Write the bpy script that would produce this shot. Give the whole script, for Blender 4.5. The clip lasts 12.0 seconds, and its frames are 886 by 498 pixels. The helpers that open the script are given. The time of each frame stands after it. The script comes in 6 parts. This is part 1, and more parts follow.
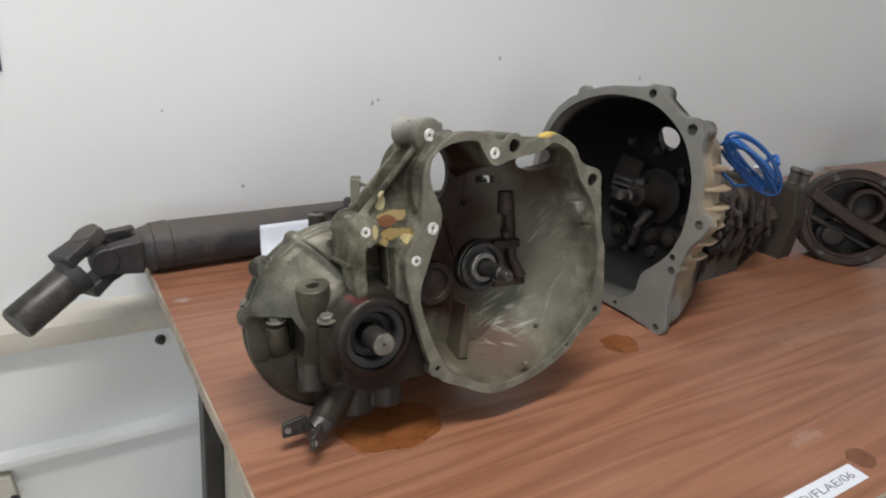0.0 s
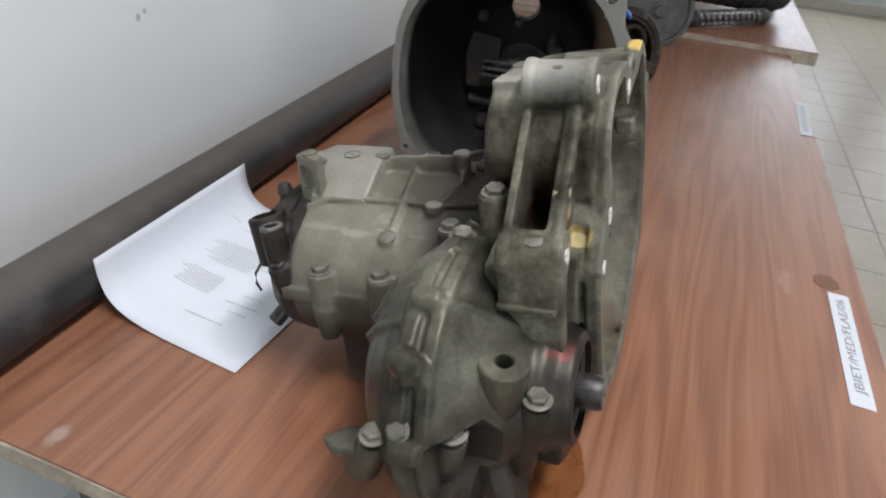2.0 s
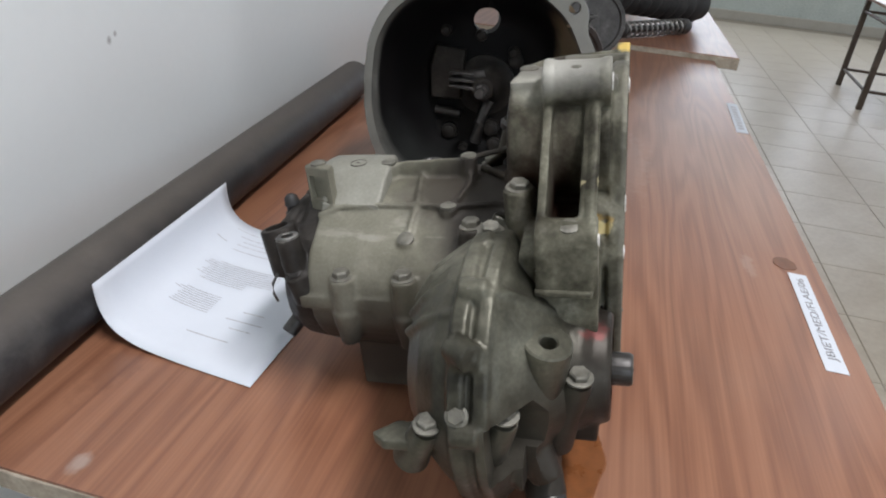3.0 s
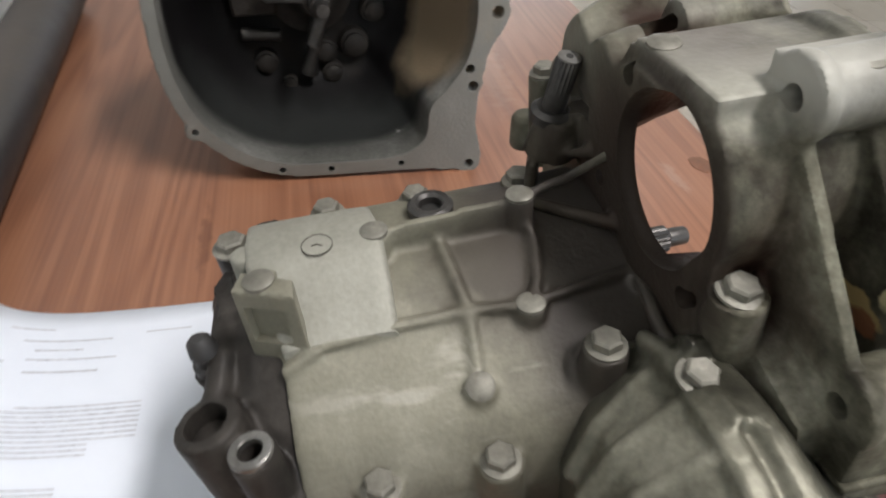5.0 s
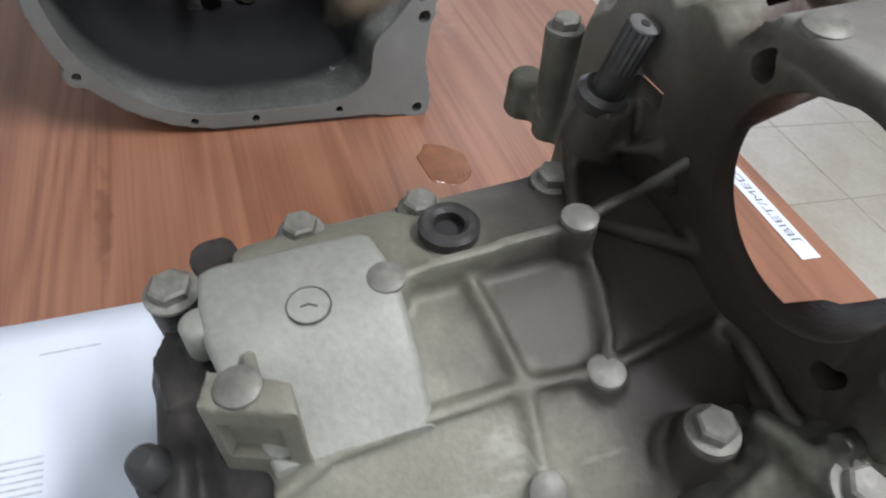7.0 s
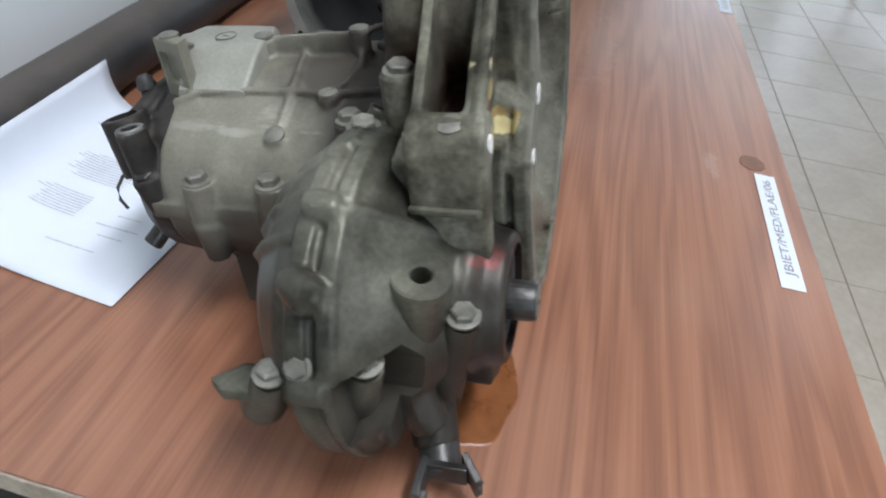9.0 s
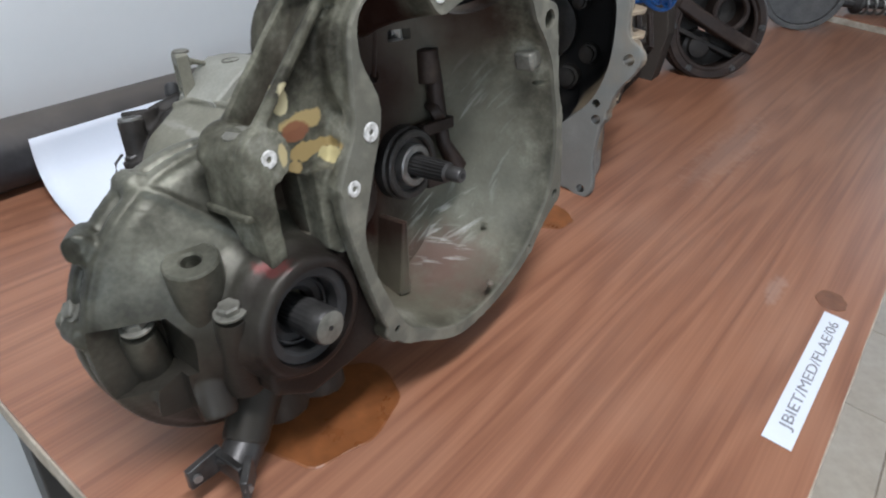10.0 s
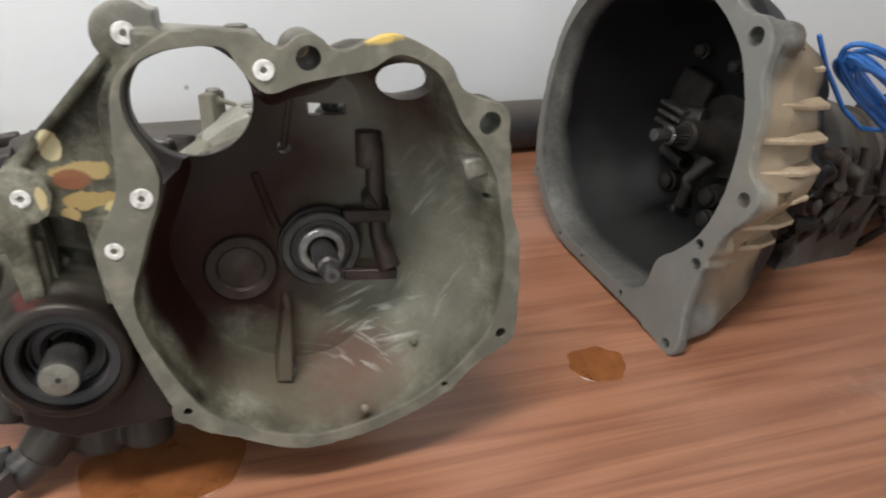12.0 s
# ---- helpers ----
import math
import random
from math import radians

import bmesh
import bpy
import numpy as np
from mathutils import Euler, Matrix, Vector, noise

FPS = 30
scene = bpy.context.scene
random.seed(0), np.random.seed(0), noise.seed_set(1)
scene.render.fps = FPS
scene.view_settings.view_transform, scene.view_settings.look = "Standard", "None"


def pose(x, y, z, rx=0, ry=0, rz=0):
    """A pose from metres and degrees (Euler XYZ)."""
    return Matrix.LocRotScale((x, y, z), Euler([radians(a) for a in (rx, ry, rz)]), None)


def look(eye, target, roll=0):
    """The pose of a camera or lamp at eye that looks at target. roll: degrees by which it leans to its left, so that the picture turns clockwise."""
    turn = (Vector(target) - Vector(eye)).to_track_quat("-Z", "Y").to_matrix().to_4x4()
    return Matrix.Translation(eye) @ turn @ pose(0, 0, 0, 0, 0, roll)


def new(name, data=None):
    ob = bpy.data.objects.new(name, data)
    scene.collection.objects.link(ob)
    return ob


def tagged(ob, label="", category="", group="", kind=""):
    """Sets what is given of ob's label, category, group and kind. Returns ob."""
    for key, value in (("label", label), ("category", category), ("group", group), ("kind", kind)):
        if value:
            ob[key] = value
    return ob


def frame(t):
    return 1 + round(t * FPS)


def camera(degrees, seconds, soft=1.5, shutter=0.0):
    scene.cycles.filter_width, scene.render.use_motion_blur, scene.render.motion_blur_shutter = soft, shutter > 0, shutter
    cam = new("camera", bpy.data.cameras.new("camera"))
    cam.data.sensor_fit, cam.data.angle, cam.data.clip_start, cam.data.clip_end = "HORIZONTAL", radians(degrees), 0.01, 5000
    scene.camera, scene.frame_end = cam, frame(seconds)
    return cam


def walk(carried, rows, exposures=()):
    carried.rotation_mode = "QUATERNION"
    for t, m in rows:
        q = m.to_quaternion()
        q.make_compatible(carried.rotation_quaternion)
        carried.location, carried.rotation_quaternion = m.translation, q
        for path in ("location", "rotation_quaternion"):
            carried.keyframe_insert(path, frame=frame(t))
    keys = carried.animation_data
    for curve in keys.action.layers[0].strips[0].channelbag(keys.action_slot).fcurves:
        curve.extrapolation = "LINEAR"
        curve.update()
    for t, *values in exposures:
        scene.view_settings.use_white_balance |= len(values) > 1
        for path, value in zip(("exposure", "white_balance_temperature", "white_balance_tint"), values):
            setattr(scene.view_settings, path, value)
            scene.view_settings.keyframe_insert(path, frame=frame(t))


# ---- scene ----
cam = camera(67.7, 12.0, soft=2.0, shutter=0.3)
PATH = [
    (0, (-0.249, 0.602, 1.286), (0.792, 2.132, 0.528), 6.5),
    (0.5, (-0.306, 0.74, 1.271), (0.908, 2.086, 0.428), 8.6),
    (1, (-0.268, 0.917, 1.253), (1.028, 2.118, 0.315), 5.9),
    (1.5, (-0.27, 1.054, 1.245), (1.189, 1.981, 0.238), 8.2),
    (2, (-0.355, 1.165, 1.258), (1.274, 1.704, 0.231), 6.0),
    (2.5, (-0.406, 1.228, 1.265), (1.298, 1.573, 0.277), 7.9),
    (2.7, (-0.409, 1.223, 1.259), (1.306, 1.594, 0.299), 6.2),
    (4.3, (-0.195, 1.4, 1.222), (1.393, 1.398, 0.005), 7.3),
    (4.4, (-0.166, 1.414, 1.233), (1.358, 1.341, -0.059), 6.4),
    (4.5, (-0.165, 1.415, 1.22), (1.395, 1.339, -0.03), 7.3),
    (5, (-0.078, 1.478, 1.217), (1.423, 1.028, -0.026), 8.1),
    (5.5, (-0.002, 1.518, 1.207), (1.319, 0.746, -0.08), 12.2),
    (6, (0.048, 1.521, 1.195), (1.237, 0.645, -0.154), 14.8),
    (6.5, (0.083, 1.522, 1.184), (1.242, 0.632, -0.182), 18.7),
    (7, (0.056, 1.506, 1.186), (1.288, 0.782, -0.213), 15.7),
    (7.5, (-0.029, 1.438, 1.194), (1.339, 0.98, -0.191), 12.3),
    (7.7, (-0.074, 1.403, 1.193), (1.355, 1.11, -0.175), 10.8),
    (9.3, (-0.293, 1.066, 1.216), (1.234, 1.570, 0.027), 8.2),
    (9.5, (-0.257, 0.98, 1.22), (1.186, 1.755, 0.072), 6.7),
    (9.6, (-0.231, 0.946, 1.215), (1.183, 1.824, 0.106), 5.9),
    (10, (-0.183, 0.898, 1.22), (1.179, 1.84, 0.098), 6.7),
    (10.2, (-0.148, 0.898, 1.216), (1.193, 1.890, 0.112), 6.7),
    (10.5, (-0.092, 0.91, 1.218), (1.13, 2.059, 0.129), 6.4),
    (11, (-0.012, 0.91, 1.221), (1.012, 2.227, 0.117), 4.7),
    (11.2, (0.030, 0.887, 1.225), (0.912, 2.305, 0.125), 3.9),
    (11.5, (0.104, 0.835, 1.244), (0.78, 2.379, 0.167), 4.5),
    (11.7, (0.151, 0.797, 1.248), (0.714, 2.382, 0.166), 4.0),
    (12, (0.196, 0.767, 1.245), (0.77, 2.352, 0.169), 5.2),
]
walk(cam, [(t, look(eye, target, roll)) for t, eye, target, roll in PATH],
     [(0, 0.05, 6450, 13), (1.0, 0.05, 6350, 13), (1.5, 0.05, 6300, 13), (2.0, 0.05, 6200, 13), (2.7, 0.05, 6150, 13), (4.4, 0.12, 6450, 12), (5.0, 0.27, 6450, 13), (5.5, 0.33, 6050, 13), (6.0, 0.37, 5850, 13),
      (7.0, 0.37, 5850, 13), (7.7, 0.34, 5900, 13), (9.5, 0.22, 5750, 10), (10.5, 0.15, 5900, 13), (11.5, 0.28, 6150, 13), (12, 0.37, 6450, 13)])

# ---------------------------------------------------------------- world and light
world = bpy.data.worlds.new("world")
scene.world = world
world.use_nodes = True
wn = world.node_tree
sky = wn.nodes.new("ShaderNodeTexSky")
sky.sky_type, sky.sun_disc = "NISHITA", False
sky.sun_elevation, sky.sun_rotation = radians(48), radians(200)
wn.links.new(sky.outputs[0], wn.nodes["Background"].inputs[0])
wn.nodes["Background"].inputs[1].default_value = 0.10


def area(name, m, sx, sy, power, colour):
    lamp = bpy.data.lights.new(name, "AREA")
    lamp.shape, lamp.size, lamp.size_y, lamp.energy, lamp.color = "RECTANGLE", sx, sy, power, colour
    ob = new(name, lamp)
    ob.matrix_world = m
    return ob


ROOM_X0, ROOM_X1, ROOM_Y0, ROOM_Y1, ROOM_Z = -2.6, 9.5, -4.2, 1.92, 3.0
WINDOWS = [(-1.5, 1.8), (1.6, 1.6), (4.4, 1.6), (7.2, 1.6)]   # centre along the wall and width
for (wx, ww), power in zip(WINDOWS, (34, 8, 10, 12)):
    area("window_light", look((wx, ROOM_Y0 - 0.05, 1.75), (wx, ROOM_Y0 + 2, 1.6)), ww, 1.35, power, (0.92, 0.97, 1.0))
area("window_light", look((ROOM_X0 - 0.05, -0.6, 1.75), (ROOM_X0 + 2, -0.6, 1.6)), 1.8, 1.35, 26, (0.90, 0.96, 1.0))
EAST = [(-2.3, 1.7), (0.0, 1.7)]   # windows of the far wall: centre and width
for wy, ww in EAST:
    area("window_light", look((ROOM_X1 + 0.05, wy, 1.9), (ROOM_X1 - 2, wy, 1.8)), ww, 1.3, 28, (0.95, 0.98, 1.0))
# tube lamps on the ceiling
for lx, ly, power in ((-0.3, 0.75, 50), (3.4, -0.6, 9), (7.0, -0.6, 14)):
    area("tube_light", look((lx, ly, 2.9), (lx, ly, 0)), 1.2, 0.22, power, (1.0, 0.97, 0.94))
scene.view_settings.exposure = 0.0


# ---------------------------------------------------------------- materials
def mat(name, ramp, scale=8.0, rough=(0.5, 0.7), metal=0.0, bump=0.15, fine=120.0, stretch=(1, 1, 1), spec=0.5, bump_dist=0.001, grain=0.35):
    """Two scales of noise: a colour ramp from the broad one with grain on top, roughness and bump from the fine one."""
    m = bpy.data.materials.new(name)
    m.use_nodes = True
    nt = m.node_tree
    b = nt.nodes["Principled BSDF"]
    tc = nt.nodes.new("ShaderNodeTexCoord")
    mp = nt.nodes.new("ShaderNodeMapping")
    mp.inputs["Scale"].default_value = stretch
    nt.links.new(tc.outputs["Object"], mp.inputs[0])
    n1 = nt.nodes.new("ShaderNodeTexNoise")
    n1.inputs["Scale"].default_value, n1.inputs["Detail"].default_value, n1.inputs["Roughness"].default_value = scale, 6, 0.62
    n2 = nt.nodes.new("ShaderNodeTexNoise")
    n2.inputs["Scale"].default_value, n2.inputs["Detail"].default_value = fine, 4
    cr = nt.nodes.new("ShaderNodeValToRGB")
    els = cr.color_ramp.elements
    while len(els) < len(ramp):
        els.new(0.5)
    for e, (p, c) in zip(els, ramp):
        e.position, e.color = p, (*c, 1)
    mx = nt.nodes.new("ShaderNodeMix")
    mx.data_type, mx.blend_type = "RGBA", "OVERLAY"
    mx.inputs[0].default_value = grain
    rr = nt.nodes.new("ShaderNodeMapRange")
    rr.inputs["To Min"].default_value, rr.inputs["To Max"].default_value = rough
    rr.inputs["From Min"].default_value, rr.inputs["From Max"].default_value = 0.3, 0.7
    bp = nt.nodes.new("ShaderNodeBump")
    bp.inputs["Strength"].default_value, bp.inputs["Distance"].default_value = bump, bump_dist
    for n in (n1, n2):
        nt.links.new(mp.outputs[0], n.inputs["Vector"])
    nt.links.new(n1.outputs["Fac"], cr.inputs[0])
    nt.links.new(cr.outputs[0], mx.inputs[6])
    nt.links.new(n2.outputs["Fac"], mx.inputs[7])
    nt.links.new(mx.outputs[2], b.inputs["Base Color"])
    nt.links.new(n1.outputs["Fac"], rr.inputs[0])
    nt.links.new(rr.outputs[0], b.inputs["Roughness"])
    nt.links.new(n2.outputs["Fac"], bp.inputs["Height"])
    nt.links.new(bp.outputs[0], b.inputs["Normal"])
    b.inputs["Metallic"].default_value = metal
    b.inputs["Specular IOR Level"].default_value = spec
    return m


def colour_socket(m):
    b = m.node_tree.nodes["Principled BSDF"]
    return b.inputs["Base Color"].links[0].from_socket


def overlay(m, colour, centre, size, soft=0.35, wobble=0.5, wscale=40.0, amount=1.0, rough=None):
    """A patch of paint, oil, dirt or painted-in light and shade, of an uneven outline, at a place in the thing's own
    coordinates.
    """
    nt = m.node_tree
    b = nt.nodes["Principled BSDF"]
    old = colour_socket(m)
    tc = nt.nodes.new("ShaderNodeTexCoord")
    mp = nt.nodes.new("ShaderNodeMapping")
    mp.vector_type = "POINT"
    mp.inputs["Location"].default_value = [-c / s for c, s in zip(centre, size)]
    mp.inputs["Scale"].default_value = [1 / s for s in size]
    ln = nt.nodes.new("ShaderNodeVectorMath")
    ln.operation = "LENGTH"
    nz = nt.nodes.new("ShaderNodeTexNoise")
    nz.inputs["Scale"].default_value, nz.inputs["Detail"].default_value = wscale, 5
    ad = nt.nodes.new("ShaderNodeMath")
    ad.operation = "MULTIPLY_ADD"
    ad.inputs[1].default_value = wobble * 2
    mr = nt.nodes.new("ShaderNodeMapRange")
    mr.inputs["From Min"].default_value, mr.inputs["From Max"].default_value = 1 + wobble - soft, 1 + wobble + soft
    mr.inputs["To Min"].default_value, mr.inputs["To Max"].default_value = amount, 0
    mx = nt.nodes.new("ShaderNodeMix")
    mx.data_type = "RGBA"
    mx.inputs[7].default_value = (*colour, 1)
    nt.links.new(tc.outputs["Object"], mp.inputs[0])
    nt.links.new(mp.outputs[0], ln.inputs[0])
    nt.links.new(tc.outputs["Object"], nz.inputs["Vector"])
    nt.links.new(nz.outputs["Fac"], ad.inputs[0])
    nt.links.new(ln.outputs["Value"], ad.inputs[2])
    nt.links.new(ad.outputs[0], mr.inputs[0])
    nt.links.new(mr.outputs[0], mx.inputs[0])
    nt.links.new(old, mx.inputs[6])
    nt.links.new(mx.outputs[2], b.inputs["Base Color"])
    if rough is not None:
        rold = b.inputs["Roughness"].links[0].from_socket
        m2 = nt.nodes.new("ShaderNodeMix")
        m2.inputs[3].default_value = rough
        nt.links.new(mr.outputs[0], m2.inputs[0])
        nt.links.new(rold, m2.inputs[2])
        nt.links.new(m2.outputs[0], b.inputs["Roughness"])
    return m


def scuffs(m, colour, centre, size, angle, level, amount):
    """Rubbed bright scratches and painted glints: long thin streaks in the plane of x and z, inside a soft patch."""
    nt = m.node_tree
    b = nt.nodes["Principled BSDF"]
    old, rold = colour_socket(m), b.inputs["Roughness"].links[0].from_socket
    tc = nt.nodes.new("ShaderNodeTexCoord")
    mp = nt.nodes.new("ShaderNodeMapping")
    mp.inputs["Location"].default_value = [-c / s for c, s in zip(centre, size)]
    mp.inputs["Scale"].default_value = [1 / s for s in size]
    ln = nt.nodes.new("ShaderNodeVectorMath")
    ln.operation = "LENGTH"
    fall = nt.nodes.new("ShaderNodeMapRange")
    fall.inputs["From Min"].default_value, fall.inputs["From Max"].default_value = 0.35, 1.0
    fall.inputs["To Min"].default_value, fall.inputs["To Max"].default_value = amount, 0
    rot = nt.nodes.new("ShaderNodeMapping")
    rot.inputs["Rotation"].default_value = (0, radians(angle), 0)
    sq = nt.nodes.new("ShaderNodeMapping")
    sq.inputs["Scale"].default_value = (22, 22, 190)
    nz = nt.nodes.new("ShaderNodeTexNoise")
    nz.inputs["Scale"].default_value, nz.inputs["Detail"].default_value = 1.0, 4
    cut = nt.nodes.new("ShaderNodeMapRange")
    cut.inputs["From Min"].default_value, cut.inputs["From Max"].default_value = level - 0.07, level + 0.05
    mul = nt.nodes.new("ShaderNodeMath")
    mul.operation = "MULTIPLY"
    mx = nt.nodes.new("ShaderNodeMix")
    mx.data_type = "RGBA"
    mx.inputs[7].default_value = (*colour, 1)
    mr = nt.nodes.new("ShaderNodeMix")
    mr.inputs[3].default_value = 0.3
    for a, o in ((tc.outputs["Object"], mp.inputs[0]), (mp.outputs[0], ln.inputs[0]), (ln.outputs["Value"], fall.inputs[0]), (tc.outputs["Object"], rot.inputs[0]), (rot.outputs[0], sq.inputs[0]),
                 (sq.outputs[0], nz.inputs["Vector"]), (nz.outputs["Fac"], cut.inputs[0]), (cut.outputs[0], mul.inputs[0]), (fall.outputs[0], mul.inputs[1]), (mul.outputs[0], mx.inputs[0]),
                 (old, mx.inputs[6]), (mx.outputs[2], b.inputs["Base Color"]), (mul.outputs[0], mr.inputs[0]), (rold, mr.inputs[2]), (mr.outputs[0], b.inputs["Roughness"])):
        nt.links.new(a, o)


CAST = [(0.33, (0.022, 0.021, 0.016)), (0.46, (0.070, 0.068, 0.051)), (0.58, (0.122, 0.119, 0.091)), (0.72, (0.22, 0.215, 0.170))]
cast_dull = mat("dusty_cast_aluminium", [(0.3, (0.19, 0.187, 0.155)), (0.5, (0.26, 0.257, 0.218)), (0.72, (0.33, 0.325, 0.28))], 9, (0.5, 0.7), 0.2, 0.25, 300, grain=0.2)
cast_dark = mat("oily_cast_aluminium", [(0.3, (0.035, 0.032, 0.026)), (0.5, (0.085, 0.08, 0.066)), (0.75, (0.19, 0.185, 0.155))], 16, (0.38, 0.62), 0.3, 0.5, 150)
grime = mat("black_grime", [(0.3, (0.012, 0.011, 0.010)), (0.55, (0.035, 0.031, 0.027)), (0.8, (0.08, 0.072, 0.064))], 22, (0.4, 0.7), 0.2, 0.5, 180, spec=0.25)
brown_oil = mat("brown_oily_iron", [(0.3, (0.014, 0.009, 0.007)), (0.55, (0.034, 0.023, 0.018)), (0.8, (0.085, 0.065, 0.052))], 20, (0.35, 0.6), 0.3, 0.5, 180, spec=0.3)
machined = mat("machined_face", [(0.3, (0.20, 0.195, 0.17)), (0.55, (0.33, 0.325, 0.29)), (0.8, (0.45, 0.445, 0.41))], 18, (0.35, 0.55), 0.5, 0.2, 220)
steel = mat("worn_steel", [(0.3, (0.14, 0.135, 0.125)), (0.6, (0.30, 0.295, 0.28)), (0.8, (0.45, 0.44, 0.42))], 30, (0.3, 0.5), 0.8, 0.25, 200)
bolt_mat = mat("dull_bolt", [(0.3, (0.105, 0.101, 0.082)), (0.6, (0.195, 0.188, 0.158)), (0.8, (0.30, 0.29, 0.25))], 60, (0.45, 0.65), 0.4, 0.3, 250)
dark_steel = mat("dark_steel", [(0.3, (0.03, 0.028, 0.026)), (0.6, (0.075, 0.072, 0.068)), (0.8, (0.13, 0.126, 0.12))], 30, (0.3, 0.55), 0.6, 0.3, 180)
rubber = mat("black_rubber", [(0.3, (0.012, 0.012, 0.012)), (0.7, (0.035, 0.034, 0.033))], 20, (0.5, 0.7), 0.0, 0.2, 120)
pipe_mat = mat("shaft_paint", [(0.32, (0.016, 0.016, 0.017)), (0.55, (0.034, 0.033, 0.034)), (0.75, (0.075, 0.07, 0.066))], 14, (0.4, 0.6), 0.2, 0.3, 120)
# Dust along the shaft's top, and the light falling on it, as colour.
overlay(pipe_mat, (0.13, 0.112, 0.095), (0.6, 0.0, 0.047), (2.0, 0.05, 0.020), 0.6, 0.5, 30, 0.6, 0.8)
white_plug = mat("white_plug", [(0.35, (0.30, 0.29, 0.26)), (0.5, (0.56, 0.55, 0.52)), (0.7, (0.68, 0.67, 0.64))], 160, (0.5, 0.7), 0.0, 0.3, 300)
# Near black for discs that stand in for the shade inside holes.
hole_black = mat("hole_black", [(0.3, (0.008, 0.008, 0.007)), (0.7, (0.018, 0.017, 0.015))], 30, (0.6, 0.8), 0.0, 0.1, 100)
blue_cable = mat("blue_cable", [(0.3, (0.015, 0.09, 0.30)), (0.7, (0.03, 0.15, 0.45))], 30, (0.3, 0.45), 0.0, 0.1, 120)
clear_plastic = mat("clear_connector", [(0.3, (0.5, 0.52, 0.53)), (0.7, (0.75, 0.77, 0.78))], 60, (0.15, 0.3), 0.0, 0.1, 120)
tan_cast = mat("tan_cast", [(0.3, (0.20, 0.15, 0.095)), (0.55, (0.36, 0.28, 0.185)), (0.8, (0.50, 0.42, 0.30))], 14, (0.5, 0.7), 0.15, 0.4, 150)
paper_mat = mat("white_paper", [(0.3, (0.63, 0.67, 0.73)), (0.7, (0.68, 0.72, 0.78))], 5, (0.6, 0.7), 0.0, 0.05, 200, grain=0.03)
ink = mat("grey_print", [(0.3, (0.42, 0.43, 0.46)), (0.7, (0.52, 0.53, 0.56))], 200, (0.6, 0.7), 0.0, 0.0, 200)
ink_dark = mat("dark_print", [(0.3, (0.15, 0.15, 0.16)), (0.7, (0.24, 0.24, 0.26))], 200, (0.6, 0.7), 0.0, 0.0, 200)
wall_mat = mat("white_wall", [(0.3, (0.645, 0.672, 0.67)), (0.5, (0.68, 0.705, 0.705)), (0.7, (0.70, 0.725, 0.725))], 0.9, (0.5, 0.6), 0.0, 0.04, 60, grain=0.04)
# Unseen walls get a darker copy of the wall paint to cut bounced light.
dim_wall_mat = mat("dim_unseen_wall_paint", [(0.3, (0.42, 0.42, 0.40)), (0.7, (0.48, 0.48, 0.46))], 1.2, (0.5, 0.7), 0.0, 0.05, 30)
for c, r in [((0.13, 1.92, 0.842), 0.0035), ((0.416, 1.92, 1.013), 0.004), ((0.43, 1.92, 1.02), 0.003), ((1.25, 1.92, 1.08), 0.004), ((-0.02, 1.92, 1.0), 0.002), ((0.75, 1.92, 1.12), 0.004)]:
    overlay(wall_mat, (0.22, 0.21, 0.20), c, (r, 0.3, r * 1.2), 0.5, 0.5, 300, 0.7)
ledge_mat = mat("ledge_paint", [(0.3, (0.44, 0.42, 0.36)), (0.7, (0.53, 0.51, 0.45))], 4, (0.5, 0.65), 0.0, 0.1, 60, grain=0.1)
leg_mat = mat("black_steel_tube", [(0.3, (0.015, 0.015, 0.015)), (0.7, (0.04, 0.04, 0.04))], 12, (0.35, 0.5), 0.1, 0.1, 120)
board_edge = mat("worn_board_edge", [(0.3, (0.24, 0.20, 0.15)), (0.55, (0.38, 0.33, 0.26)), (0.8, (0.52, 0.48, 0.41))], 24, (0.6, 0.8), 0.0, 0.5, 200)
stool_mat = mat("brown_steel", [(0.3, (0.05, 0.035, 0.025)), (0.7, (0.11, 0.08, 0.06))], 10, (0.4, 0.6), 0.2, 0.2, 90)
tile_mat = mat("floor_tile", [(0.3, (0.46, 0.40, 0.31)), (0.5, (0.53, 0.47, 0.38)), (0.75, (0.60, 0.55, 0.46))], 5, (0.27, 0.42), 0.0, 0.015, 40, grain=0.12)
grout_mat = mat("grout", [(0.3, (0.33, 0.29, 0.23)), (0.7, (0.42, 0.37, 0.30))], 30, (0.7, 0.9), 0.0, 0.2, 100)
# Ceiling, out of view, toned down as well so it returns less light.
ceil_mat = mat("ceiling_paint", [(0.3, (0.54, 0.54, 0.52)), (0.7, (0.60, 0.60, 0.58))], 2, (0.7, 0.9), 0.0, 0.1, 40)
frame_mat = mat("window_frame_paint", [(0.3, (0.55, 0.55, 0.54)), (0.7, (0.65, 0.65, 0.64))], 8, (0.4, 0.6), 0.0, 0.1, 60)
green_paint = mat("green_dado", [(0.3, (0.50, 0.56, 0.53)), (0.7, (0.58, 0.64, 0.61))], 3, (0.4, 0.6), 0.0, 0.1, 50)


